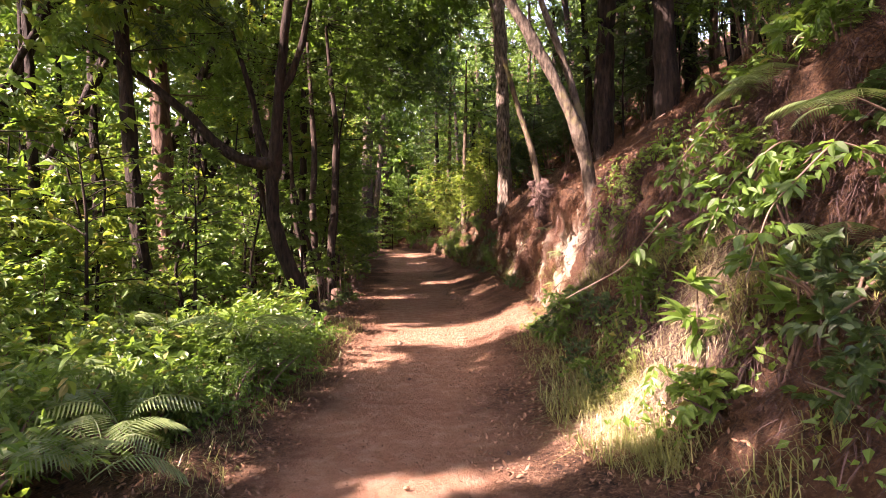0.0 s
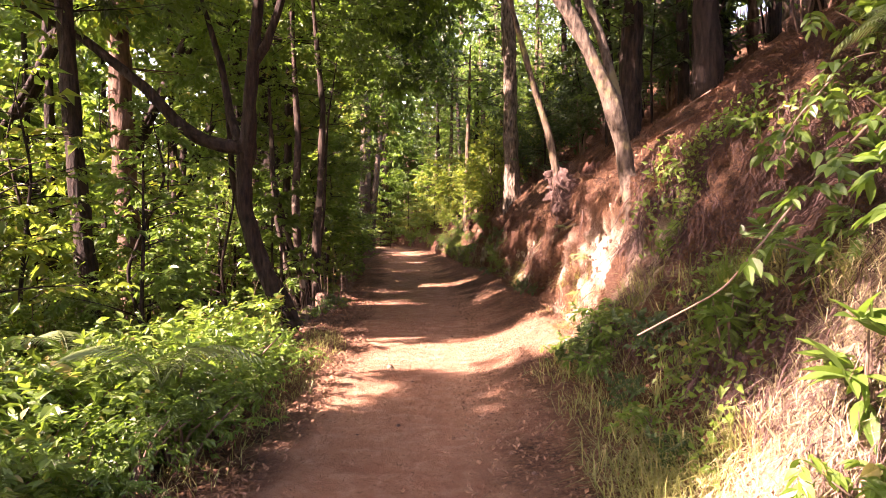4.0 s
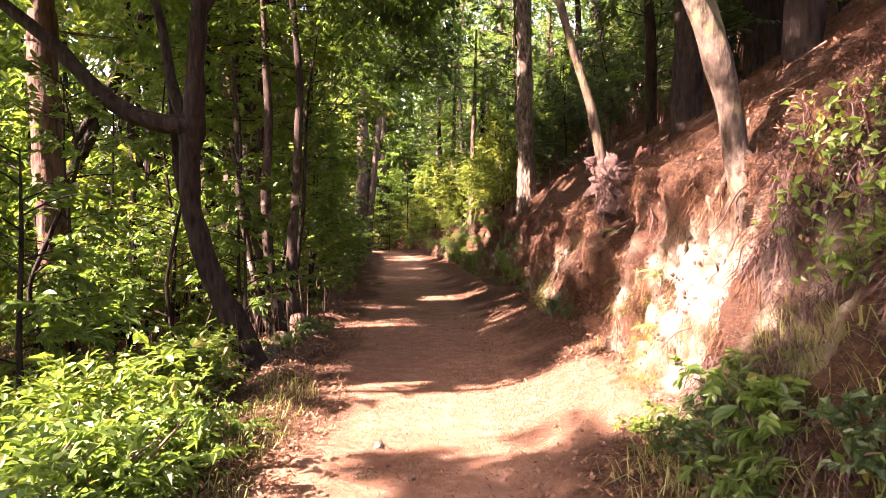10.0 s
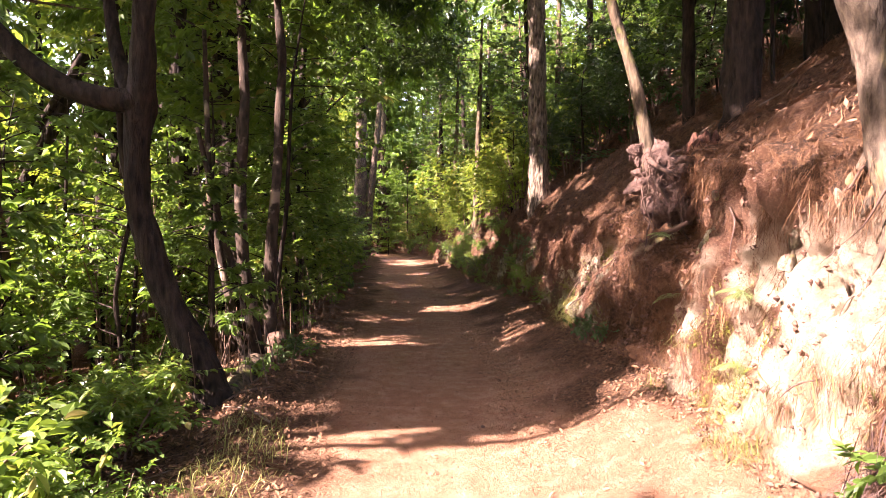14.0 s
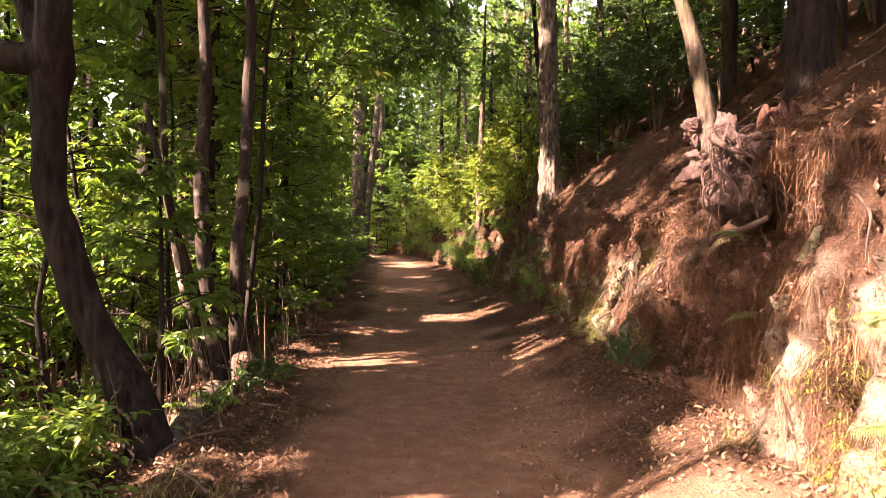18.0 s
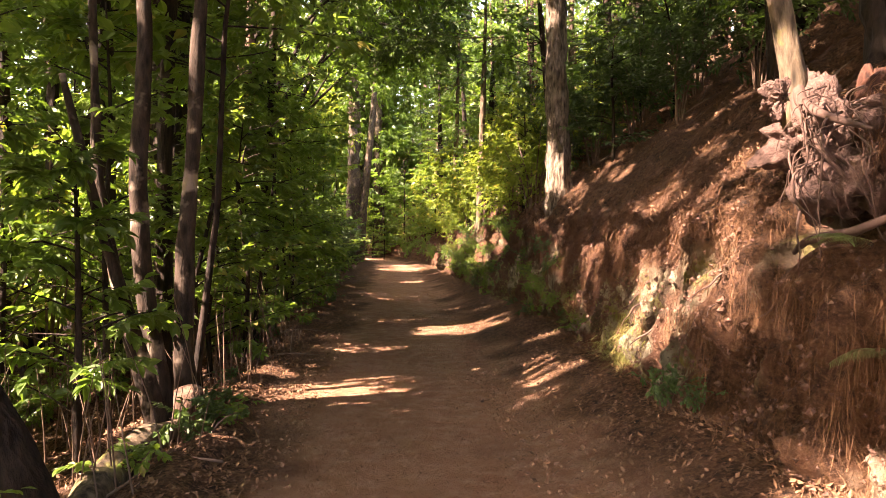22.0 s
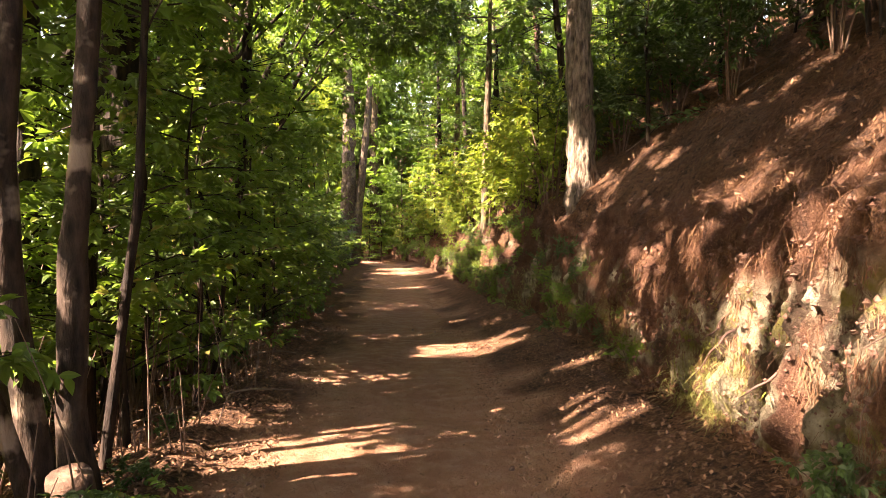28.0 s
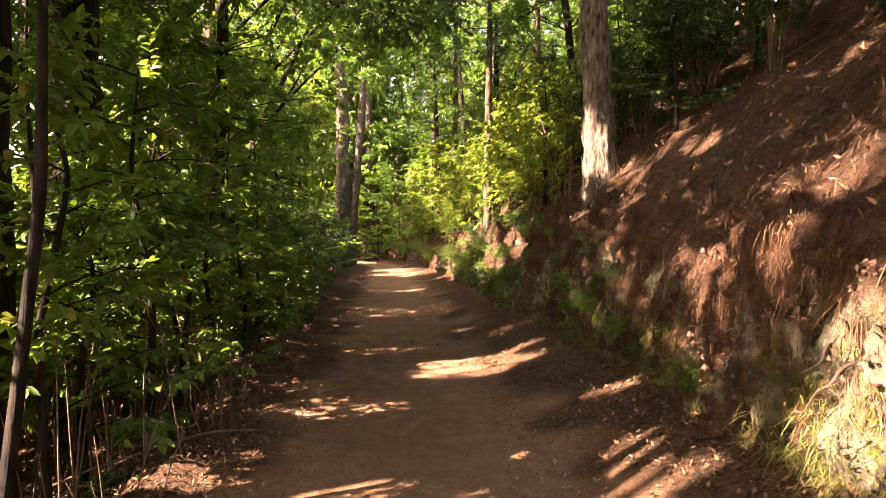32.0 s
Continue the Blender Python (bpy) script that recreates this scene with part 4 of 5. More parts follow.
for n in range(46):
    y = 17.6 + 0.3 * n
    p = bank_point(RNG.uniform(0.02, 0.75), y)
    spots.append((p[0], y + RNG.uniform(-0.2, 0.2), RNG.uniform(0.18, 0.42)))
for n in range(44):
    y = 24.0 + 0.24 * n
    p = bank_point(RNG.uniform(0.05, 0.95), y)
    spots.append((p[0], y + RNG.uniform(-0.2, 0.2), RNG.uniform(0.3, 0.55)))
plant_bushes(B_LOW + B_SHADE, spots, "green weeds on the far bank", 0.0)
spots = [(foot(y) + d + RNG.uniform(-0.6, 0.6), y + RNG.uniform(-0.6, 0.6), RNG.uniform(0.8, 1.3)) for y in np.arange(13.5, 52, 2.3) for d in (4.4, 6.6, 9.6)]
spots += [(x + RNG.uniform(-0.6, 0.6), y + RNG.uniform(-0.6, 0.6), RNG.uniform(0.9, 1.4)) for y in np.arange(4, 14, 2.2) for x in (7.2, 9.0, 11.5)]
plant_bushes(B_DARK + B_TALL, spots, "shrubs on the hillside")
spots = [(foot(y) + d + RNG.uniform(-0.15, 0.2), y + RNG.uniform(-0.4, 0.4), RNG.uniform(0.4, 0.75) * (1 if y < 46 else 1.6)) for y in np.arange(34.5, 63, 1.0) for d in (0.25, 0.8)]
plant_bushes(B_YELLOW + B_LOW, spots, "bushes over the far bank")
# end of the trail
spots = [(x + RNG.uniform(-0.8, 0.8), y + RNG.uniform(-1, 1), RNG.uniform(1.1, 2.1)) for y in (51, 56, 62) for x in np.arange(-16, 14, 2.4) if not -2.0 < x - np.interp(y, (48, 60, 75), (-1.3, -4, -9)) < 2.4 or y > 54]
spots += [(x + RNG.uniform(-0.5, 0.5), 59 + 0.4 * x + RNG.uniform(-1, 1), RNG.uniform(1.5, 2.4)) for x in np.arange(-8, 12, 1.7)]
spots += [(x + RNG.uniform(-1, 1), y + RNG.uniform(-2, 2), RNG.uniform(2.2, 3.2)) for y in (70, 78, 88) for x in np.arange(-12, 10, 2.8)]
plant_bushes(B_FAR + B_YELLOW, spots, "shrubs at the bend of the trail")
for b in B_FAR + B_TALL + B_DARK + B_LOW + B_YELLOW + B_SHADE:
    for o in (*b.children_recursive, b):
        bpy.data.objects.remove(o)
# woods beyond the bend
far = tree("tree", ((0, 0, -0.5), (0.1, 0, 5), (0, 0.2, 13)), (0.3, 0.22, 0.08), M_BARK_PALE, "tall tree in the woods beyond the bend", np.vstack([ball_points((0, 0, 9.5), (3.2, 3.2, 4), 60), ball_points((0, 0, 4.5), (3.0, 3.0, 3), 42)]), M_LEAF, leaf_size=0.42, per=26, clump=1.3, group="woods beyond the bend")
for n in range(64):
    x, y = RNG.uniform(-24, 26), RNG.uniform(57, 92)
    if n % 3 == 0:
        x, y = (-RNG.uniform(20, 31) if n % 6 else RNG.uniform(12, 22)), RNG.uniform(2, 40)
    c = copy_thing(far, pose(x, y, gz(x, y), 0, 0, RNG.uniform(0, 360)))
    c.scale = (1, 1, RNG.uniform(0.85, 1.3) if x > -19 else 1.2)
    if -15 < x < 9 and y > 56:
        c.scale = (1.25, 1.25, RNG.uniform(1.35, 1.75))
for n, (x, y) in enumerate(((-14.5, 22.5), (-17.5, 26), (-19.5, 31), (-23, 36), (-16.5, 31), (-21, 25), (-24, 44), (-13.5, 28), (-18, 38))):   # woods down the slope
    c = copy_thing(far, pose(x, y, gz(x, y), 0, 0, RNG.uniform(0, 360)))
    c.scale = (1.05, 1.05, RNG.uniform(1.0, 1.3))
far.location = (-9, 58, gz(-9, 58))


# ---------------------------------------------------------------- saplings
def sapling(x, y, h, label, leaf, size=0.115, reach=1.0, first=0.22, boughs=16, group="", lean=0.0, bark=M_BARK_DARK, r=0.03, base_z=None, name="sapling"):
    z = gz(x, y) - 0.1 if base_z is None else base_z
    b = np.array((x, y, z))
    ob = thing(name, None, None, label, "tree", group, at=b)
    bend = RNG.normal(size=2) * 0.12
    line = np.array(((0, 0, 0), (bend[0] + lean * 0.3, bend[1], h * 0.4), (lean * 0.7 - bend[0], bend[1], h * 0.75), (lean, 0, h)))
    part("trunk", tube_mesh("trunk", line, (r * 1.3, r, r * 0.7, r * 0.25), 7, 0.1), bark, ob)
    S, E, tw = [], [], []
    for f in np.linspace(first, 0.98, boughs):
        s = np.array([np.interp(f, (0, 0.4, 0.75, 1), line[:, k]) for k in range(3)])
        a = RNG.uniform(0, 6.283)
        ln = reach * RNG.uniform(0.55, 1.1) * (1.15 - 0.6 * f)
        e = s + np.array((math.cos(a) * ln, math.sin(a) * ln, ln * RNG.uniform(0.0, 0.45)))
        tw.append(tube((s, (s + e) / 2 + [0, 0, 0.06], e), (0.011, 0.008, 0.003), 4, cap=False, step=0.3))
        S.append(s + (e - s) * 0.35), E.append(e)
        for g in (0.3, 0.5, 0.65, 0.8, 0.95):
            p = s + (e - s) * g
            a2 = a + RNG.choice((-1, 1)) * RNG.uniform(0.5, 1.2)
            l2 = ln * RNG.uniform(0.3, 0.55)
            q = p + np.array((math.cos(a2) * l2, math.sin(a2) * l2, RNG.uniform(-0.18, 0.16)))
            S.append(p), E.append(q)
    v, q, t = join(tw)
    tagged(part("branchwork", mesh_of("branchwork", v, q, True, t), bark, ob), kind="stuff")
    v, q, t = sprays(np.array(S) + b, np.array(E) + b, 13, size, 0.52, 0.18)
    part("foliage", mesh_of("foliage", v - b, q), leaf, ob)
    return ob


UNDER = "leafy saplings in the wood"
for x, y, h, reach, leaf in ((-3.6, 10.6, 3.0, 1.0, M_LEAF), (-4.4, 8.6, 3.6, 1.2, M_LEAF_YELLOW), (-6.2, 9.2, 5.0, 1.6, M_LEAF_YELLOW), (-7.4, 12.2, 5.6, 1.8, M_LEAF_YELLOW), (-4.3, 12.6, 4.2, 1.2, M_LEAF), (-3.5, 14.1, 3.6, 1.0, M_LEAF),
                             (-2.6, 14.3, 2.6, 0.8, M_LEAF), (-3.1, 15.9, 4.4, 1.1, M_LEAF), (-2.5, 16.9, 3.2, 1.0, M_HERB), (-2.35, 18.2, 3.4, 1.1, M_LEAF), (-2.6, 19.6, 3.6, 1.2, M_HERB), (-2.7, 21.4, 4.0, 1.2, M_HERB), (-3.6, 18.8, 5.0, 1.4, M_LEAF),
                             (-3.0, 23.4, 4.2, 1.3, M_LEAF), (-3.2, 25.8, 4.0, 1.3, M_HERB), (-5.6, 16.8, 5.2, 1.5, M_LEAF), (-6.6, 19.5, 6.0, 1.8, M_LEAF_YELLOW), (-5.4, 22.6, 5.6, 1.6, M_LEAF), (-3.4, 28.5, 4.5, 1.4, M_LEAF), (-5.0, 26.5, 6.0, 1.7, M_HERB), (-3.6, 32, 5, 1.5, M_HERB),
                             (-5.2, 7.2, 4.6, 1.5, M_LEAF_YELLOW), (-6.8, 6.4, 5.5, 1.7, M_HERB), (-5.0, 10.2, 4.4, 1.4, M_HERB), (-6.9, 13.6, 5.8, 1.7, M_HERB), (-4.9, 13.8, 4.6, 1.3, M_LEAF), (-7.0, 16.6, 6.0, 1.8, M_HERB), (-4.4, 16.2, 5.4, 1.4, M_LEAF), (-8.6, 20.5, 6.5, 1.9, M_HERB), (-4.6, 18.2, 4.6, 1.4, M_HERB), (-10.8, 8.5, 6.5, 2.1, M_HERB), (-11, 14.5, 7, 2.1, M_HERB), (-9.6, 24, 7, 2.0, M_LEAF), (-7.2, 27, 6.5, 1.9, M_LEAF_YELLOW), (-3.0, 20.6, 2.4, 1.1, M_HERB), (-2.7, 22.6, 2.2, 1.1, M_HERB), (-2.6, 17.6, 2.2, 1.0, M_HERB), (-2.9, 24.6, 2.6, 1.2, M_HERB), (-8.8, 14.8, 6.5, 2.0, M_LEAF_YELLOW), (-8.2, 8.2, 5.5, 1.8, M_LEAF_YELLOW), (-9.5, 11.0, 6.5, 2.0, M_LEAF), (-10.5, 18, 7, 2.2, M_LEAF_YELLOW), (-3.9, 36, 5, 1.6, M_LEAF), (-4.2, 41, 6, 1.8, M_HERB), (-6.4, 34, 7, 2.0, M_LEAF_YELLOW)):
    sapling(x, y, h, "sapling with sprays of glossy green leaves" if leaf is not M_LEAF_YELLOW else "sapling with leaves coloured yellow-green for sun", leaf, reach=reach, group=UNDER, boughs=18, size=0.12 if y < 24 else 0.15)
for n in range(30):
    y = 15.0 + n * 1.05 + RNG.uniform(-0.4, 0.4)
    x = foot(y) + RNG.uniform(1.9, 3.4) + (n % 3) * 1.5
    if y < 21 and x < 4.4:
        x += 1.6
    sapling(x, y, RNG.uniform(2.6, 4.6), "thin-stemmed sapling on the shady hillside", (M_LEAF_DARK, M_LEAF, M_LEAF_YELLOW)[n % 3 if y > 24 else n % 2], reach=RNG.uniform(0.9, 1.4), first=0.3, group="saplings on the hillside", boughs=14, size=0.10 if y < 28 else 0.14, r=0.022)
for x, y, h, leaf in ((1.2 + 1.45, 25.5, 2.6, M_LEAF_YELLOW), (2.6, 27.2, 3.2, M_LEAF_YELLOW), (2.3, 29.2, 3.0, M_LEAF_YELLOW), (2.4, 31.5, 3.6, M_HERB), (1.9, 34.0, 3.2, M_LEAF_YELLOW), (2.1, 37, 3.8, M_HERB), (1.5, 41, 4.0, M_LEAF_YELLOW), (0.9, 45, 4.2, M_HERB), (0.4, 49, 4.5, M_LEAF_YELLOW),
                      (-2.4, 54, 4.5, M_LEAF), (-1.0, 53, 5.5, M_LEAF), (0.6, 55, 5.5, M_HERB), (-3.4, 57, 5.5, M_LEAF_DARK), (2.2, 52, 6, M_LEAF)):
    sapling(x, y, h, "sapling above the worn bank, leaf colour lightened for sun" if y < 50 else "leafy sapling where the trail bends away", leaf, reach=1.2 if y < 50 else 2.0, first=0.08, group="saplings towards the bend", boughs=20, size=0.12 if y < 34 else 0.2)
# dark glossy evergreen beside the grey pine
sapling(3.75, 21.6, 2.6, "dark evergreen sapling beside the grey pine", M_LEAF_DARK, reach=1.0, boughs=18, first=0.15, size=0.10)
# leafy bough that hangs over the trail from the clump of stems
sapling(-2.3, 16.0, 5.4, "sapling whose broad leaves hang over the trail", M_HERB, reach=1.9, first=0.62, boughs=12, size=0.19, lean=0.55, r=0.035)


# ---------------------------------------------------------------- ferns
def frond(length, arch, pairs=19):
    f = np.linspace(0, 1, 14)
    line = np.stack([length * f * (1 - 0.12 * f), 0 * f, length * (arch * f - (arch + 0.25) * f ** 2.2)], 1)
    pieces = [tube(line, np.interp(f, (0, 1), (0.006, 0.0015)), 4, cap=False, step=0.1)]
    P, D, N, L = [], [], [], []
    for k in range(pairs):
        u = 0.18 + 0.81 * k / pairs
        p = np.array([np.interp(u, f, line[:, c]) for c in range(3)])
        q = np.array([np.interp(min(1, u + 0.02), f, line[:, c]) for c in range(3)])
        ahead = unit(q - p)
        ln = length * 0.34 * (math.sin(math.pi * min(1, (u - 0.08) * 0.95)) ** 0.8) + 0.015
        for sgn in (-1, 1):
            d = unit(np.array((0, sgn, 0)) + ahead * 0.28 + [0, 0, -0.2])
            P.append(p)
            D.append(d)
            N.append((0.1, 0, 1))
            L.append(ln)
    P, D, N, L = np.array(P), np.array(D), np.array(N, float), np.array(L)
    pieces.append(leaves(P, D, N, L, L * 0.05 + 0.003, 0.1, 0.12))
    return mesh_of("frond", *(lambda v, q, t: (v, q, True, t))(*join(pieces)))


FRONDS = [frond(0.75, 0.62), frond(0.62, 0.75), frond(0.85, 0.5)]


def fern(x, y, z, size, count, label, turn=0.0, spread=360):
    ob = thing("fern", None, None, label, "fern", "ferns along the trail", at=(x, y, z))
    for k in range(count):
        o = part("frond", FRONDS[k % 3], M_FERN, ob)
        o.matrix_basis = pose(0, 0, 0, 0, RNG.uniform(-38, -4), turn + spread * (k + RNG.uniform(-0.2, 0.2)) / count) @ Matrix.Diagonal((size,) * 3 + (1,))
    return ob


fern(-2.10, 4.6, 0.30, 0.85, 5, "pale green bracken fern arching at the trail edge", 20)
fern(-2.05, 4.25, 0.26, 0.8, 5, "pale green bracken fern arching at the trail edge", 60)
fern(-1.95, 3.85, 0.22, 0.8, 5, "pale green bracken fern arching at the trail edge", 35)
fern(-1.72, 6.35, 0.58, 1.0, 6, "blue-green bracken fern among low weeds", 10)
fern(-2.9, 5.4, 0.4, 0.8, 5, "bracken fern among low weeds")
fern(-3.2, 8.0, 0.45, 0.8, 5, "bracken fern among low weeds")


def face_at(y, z):
    """The point of the bank's surface at the place y along it and the height z."""
    idx = np.flatnonzero((GKIND >= 2) & (np.abs(GV[:, 1] - y) < 0.12) & (GHD > -0.1) & ((GKIND == 2) | (GHD < 0.8)))
    return GV[idx[np.argmin((GV[idx, 1] - y) ** 2 + (GV[idx, 2] - z) ** 2)]]


def bank_at(s, y):
    """A point on the bank as it really lies, with its relief."""
    p = bank_point(np.array([s]), np.array([float(y)]))
    worn = np.interp(y, (-40, 5, 8.5, 10, 60), (0.5, 0.6, 0.75, 1.0, 1.0))
    push = relief(p, ramp(np.array([s]), 0.0, 0.16) * worn)
    p[:, 0] -= push
    p[:, 2] += push * 0.25
    return p[0]


for s, y, size in ((0.62, 10.75, 0.32), (0.42, 10.6, 0.30), (0.5, 12.35, 0.34), (0.72, 12.6, 0.30), (0.33, 12.0, 0.28), (0.8, 4.3, 0.7), (0.95, 5.6, 0.7), (0.55, 3.9, 0.6)):
    p = bank_at(s, y)
    fern(p[0] - 0.03, p[1], p[2], size, 6, "small fern rooted in the earth bank", 100, 170)


# ---------------------------------------------------------------- plants on the near bank
def on_ground(kinds, lo, hi, n, extra=None):
    """Random points of the ground sheet with y between lo and hi, and their normals."""
    ok = np.isin(GKIND, kinds) & (GV[:, 1] > lo) & (GV[:, 1] < hi)
    if extra is not None:
        ok &= extra
    idx = np.flatnonzero(ok)
    pick = RNG.choice(idx, n)
    P = GV[pick] + RNG.normal(size=(n, 3)) * [0.03, 0.04, 0.004]
    return P, GN[pick]


def stuff(name, pieces, material, label, category):
    v, q, t = join(pieces)
    return thing(name, mesh_of(name, v, q, False, t), material, label, category, kind="stuff")


# grass at the foot of the near bank
P, N = on_ground((1, 2), 3.0, 8.7, 7000, (RNG.uniform(size=len(GV)) < np.interp(GV[:, 1], (6, 7.2), (1, 0.25))) & (GS < 0.55) & (GU > 0.9) & (vnoise(GV, 1.4, 91, 2) > -0.25) & (np.hypot((GV[:, 0] - 1.75) / 0.7, (GV[:, 1] - 4.95) / 0.4) > 1))
D = scatter_dirs(len(P), 1.1, 0.6) + [-0.25, 0, 0]
g1 = blades(P, D, RNG.uniform(0.10, 0.34, len(P)), RNG.uniform(0.002, 0.0055, len(P)), 0.8)
P, N = on_ground((2,), 9.0, 12.0, 900, (GS < 0.5) & (vnoise(GV, 2.2, 93, 2) > 0.1))
g2 = blades(P, scatter_dirs(len(P), 0.6, 0.6) + [-0.4, 0, 0], RNG.uniform(0.08, 0.2, len(P)), RNG.uniform(0.002, 0.004, len(P)), 0.9)
P, N = on_ground((0, 1), 3.0, 12.0, 1600, (GU < 0.04) & (GU > -0.15))
g3 = blades(P, scatter_dirs(len(P), 0.9, 0.6), RNG.uniform(0.08, 0.25, len(P)), RNG.uniform(0.002, 0.004, len(P)), 0.8)
P, N = on_ground((2,), 15.5, 28, 7500, (GS < 0.55) & (vnoise(GV, 1.6, 107, 2) > 0.0))
g4 = blades(P, scatter_dirs(len(P), 0.5, 0.6) + [-0.4, 0, 0], RNG.uniform(0.06, 0.2, len(P)), RNG.uniform(0.002, 0.0045, len(P)), 0.9)
# grass of the painted sun pool on the near bank
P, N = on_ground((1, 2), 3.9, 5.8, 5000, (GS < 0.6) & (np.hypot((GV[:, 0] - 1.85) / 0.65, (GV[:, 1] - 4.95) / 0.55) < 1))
stuff("dry_grass", [blades(P, scatter_dirs(len(P), 0.6, 0.6) + [-0.3, 0, 0], RNG.uniform(0.05, 0.2, len(P)), RNG.uniform(0.0015, 0.004, len(P)), 0.9)], M_GRASS_SUNNY, "grass coloured pale for the sunlit patch of the bank", "grass")
stuff("grass", [g1, g2, g3, g4], M_GRASS, "half-dry grass along the foot of the bank", "grass")

W_BROAD = [bush_variant(16, 0.55, 0.40, M_LEAF, 0.13, 26, "leafy weed with long pointed leaves on the bank", 7, aspect=0.34, hang=0.1, name="weed"), bush_variant(18, 0.5, 0.45, M_HERB, 0.11, 30, "broad-leaved green weed on the bank", 7, aspect=0.55, name="weed"),
           bush_variant(18, 0.4, 0.45, M_LEAF_DARK, 0.09, 30, "low dark green bramble on the bank", 8, aspect=0.65, name="weed")]
for n, (x, y, s) in enumerate(((2.45, 5.5, 0.8), (2.0, 4.2, 0.8), (2.6, 4.6, 1.0), (2.9, 5.6, 1.1), (3.2, 4.9, 1.2), (2.4, 3.6, 1.0), (2.8, 3.3, 1.1), (3.3, 6.3, 1.2), (1.70, 7.8, 0.6), (1.82, 8.3, 0.75), (1.66, 8.7, 0.55), (2.0, 8.0, 0.65), (1.95, 8.55, 0.6), (1.75, 7.2, 0.5), (2.0, 7.4, 0.6), (1.75, 6.6, 0.5), (2.9, 7.4, 0.6), (1.65, 5.9, 0.4), (2.5, 6.2, 0.5),
                               (3.6, 5.4, 1.5), (3.8, 4.2, 1.5), (3.1, 3.9, 1.3), (3.5, 3.2, 1.4), (1.6, 9.1, 0.35), (1.8, 8.9, 0.45), (2.75, 5.2, 0.7), (2.2, 3.0, 0.8), (4.3, 5.0, 1.6), (4.6, 6.4, 1.4))):
    b = W_BROAD[(0, 2, 2, 1)[n % 4]] if n > 3 else W_BROAD[n % 2]
    c = copy_thing(b, pose(x, y, float(ground_z(x, y)) - 0.06, 0, -22, RNG.uniform(-40, 40)))
    s = s * 0.72 if x > 2.7 else s
    c.scale = (s, s, s)
    tagged(c, group="weeds on the near bank")
for dx, y, s in ((0.0, 14.0, 0.42), (0.05, 13.85, 0.3)):
    p = bank_at(0.24, y)
    c = copy_thing(W_BROAD[2], pose(p[0] - 0.05 + dx, y, p[2] - 0.08, 0, 0, 70 * y))
    c.scale = (s, s, s * 1.2)
    tagged(c, label="small blue-green bush at the foot of the bank", group="seedlings")
for n in range(26):   # seedlings dotted over the bank and along the trail edges further on
    y = RNG.uniform(13, 30)
    if n % 2:
        x = edge(y) - RNG.uniform(0.1, 0.8)
        z = gz(x, y)
    else:
        y = max(y, 18.5 + 0.4 * n)
        p = bank_at(RNG.uniform(0.05, 0.4), y)
        x, z = p[0] - 0.02, p[2]
    c = copy_thing(W_BROAD[n % 3], pose(x, y, z - 0.04, 0, 0, RNG.uniform(0, 360)))
    c.scale = (RNG.uniform(0.35, 0.7),) * 3
    tagged(c, label="small green seedling beside the trail", group="seedlings")
for b in W_BROAD:
    for o in (*b.children_recursive, b):
        bpy.data.objects.remove(o)
def cane(points, leaf_from, size, count, label):
    """An arching bramble cane with leaves along it."""
    pts = np.array(points, float)
    b = pts[0].copy()
    ob = thing("bramble", None, None, label, "bramble", "brambles on the near bank", at=b)
    f = np.linspace(0, 1, len(pts))
    part("stem", tube_mesh("stem", pts - b, np.interp(f, (0, 1), (0.009, 0.004)), 6, step=0.06), M_TWIG, ob)
    u = np.sort(RNG.uniform(leaf_from[0], leaf_from[1], count))
    P = np.stack([np.interp(u, f, pts[:, k]) for k in range(3)], 1)
    E = P + scatter_dirs(count, 0.0) * [0.16, 0.16, 0.07] - [0, 0, 0.05]
    v, q, t = sprays(P, E, 5, size, 0.5, 0.25, False)
    part("foliage", mesh_of("foliage", v - b, q), M_LEAF, ob)


cane(((3.1, 5.5, 2.55), (2.6, 5.4, 2.35), (2.1, 5.3, 1.9), (1.6, 5.2, 1.35), (1.14, 5.16, 1.12)), (0.0, 0.72), 0.10, 30, "bramble cane arching out over the trail with green leaves")
cane(((3.0, 4.8, 2.3), (2.6, 4.7, 2.3), (2.2, 4.6, 2.0), (1.95, 4.5, 1.6)), (0.1, 1.0), 0.11, 26, "leafy bramble cane hanging down the bank")
cane(((3.4, 6.2, 2.9), (2.9, 6.2, 2.8), (2.5, 6.1, 2.4), (2.2, 6.0, 2.0)), (0.1, 1.0), 0.10, 24, "leafy bramble cane hanging down the bank")
cane(((2.9, 4.0, 2.1), (2.5, 3.9, 2.2), (2.1, 3.9, 1.8), (1.9, 3.8, 1.35)), (0.1, 1.0), 0.11, 26, "leafy bramble cane hanging down the bank")
W_LARGE = bush_variant(10, 0.6, 0.22, M_LEAF, 0.21, 12, "tall weed with large pointed leaves on the bank", 5, aspect=0.36, hang=0.15, name="weed")
for x, y, s in ((2.0, 4.62, 1.0), (2.1, 6.1, 0.7), (2.3, 3.9, 0.9), (1.85, 7.9, 0.6)):
    c = copy_thing(W_LARGE, pose(x, y, float(ground_z(x, y)) - 0.04, 0, -15, 40 * y))
    c.scale = (s, s, s)
    tagged(c, group="weeds on the near bank")
for o in (*W_LARGE.children_recursive, W_LARGE):
    bpy.data.objects.remove(o)
# feathery broom bush
P0 = np.array((2.38, 6.7, gz(2.38, 6.7) + 0.02))
ob = thing("broom_bush", None, None, "feathery bright green broom bush on the bank", "bush", at=P0)
D = scatter_dirs(800, 1.3, 0.75)
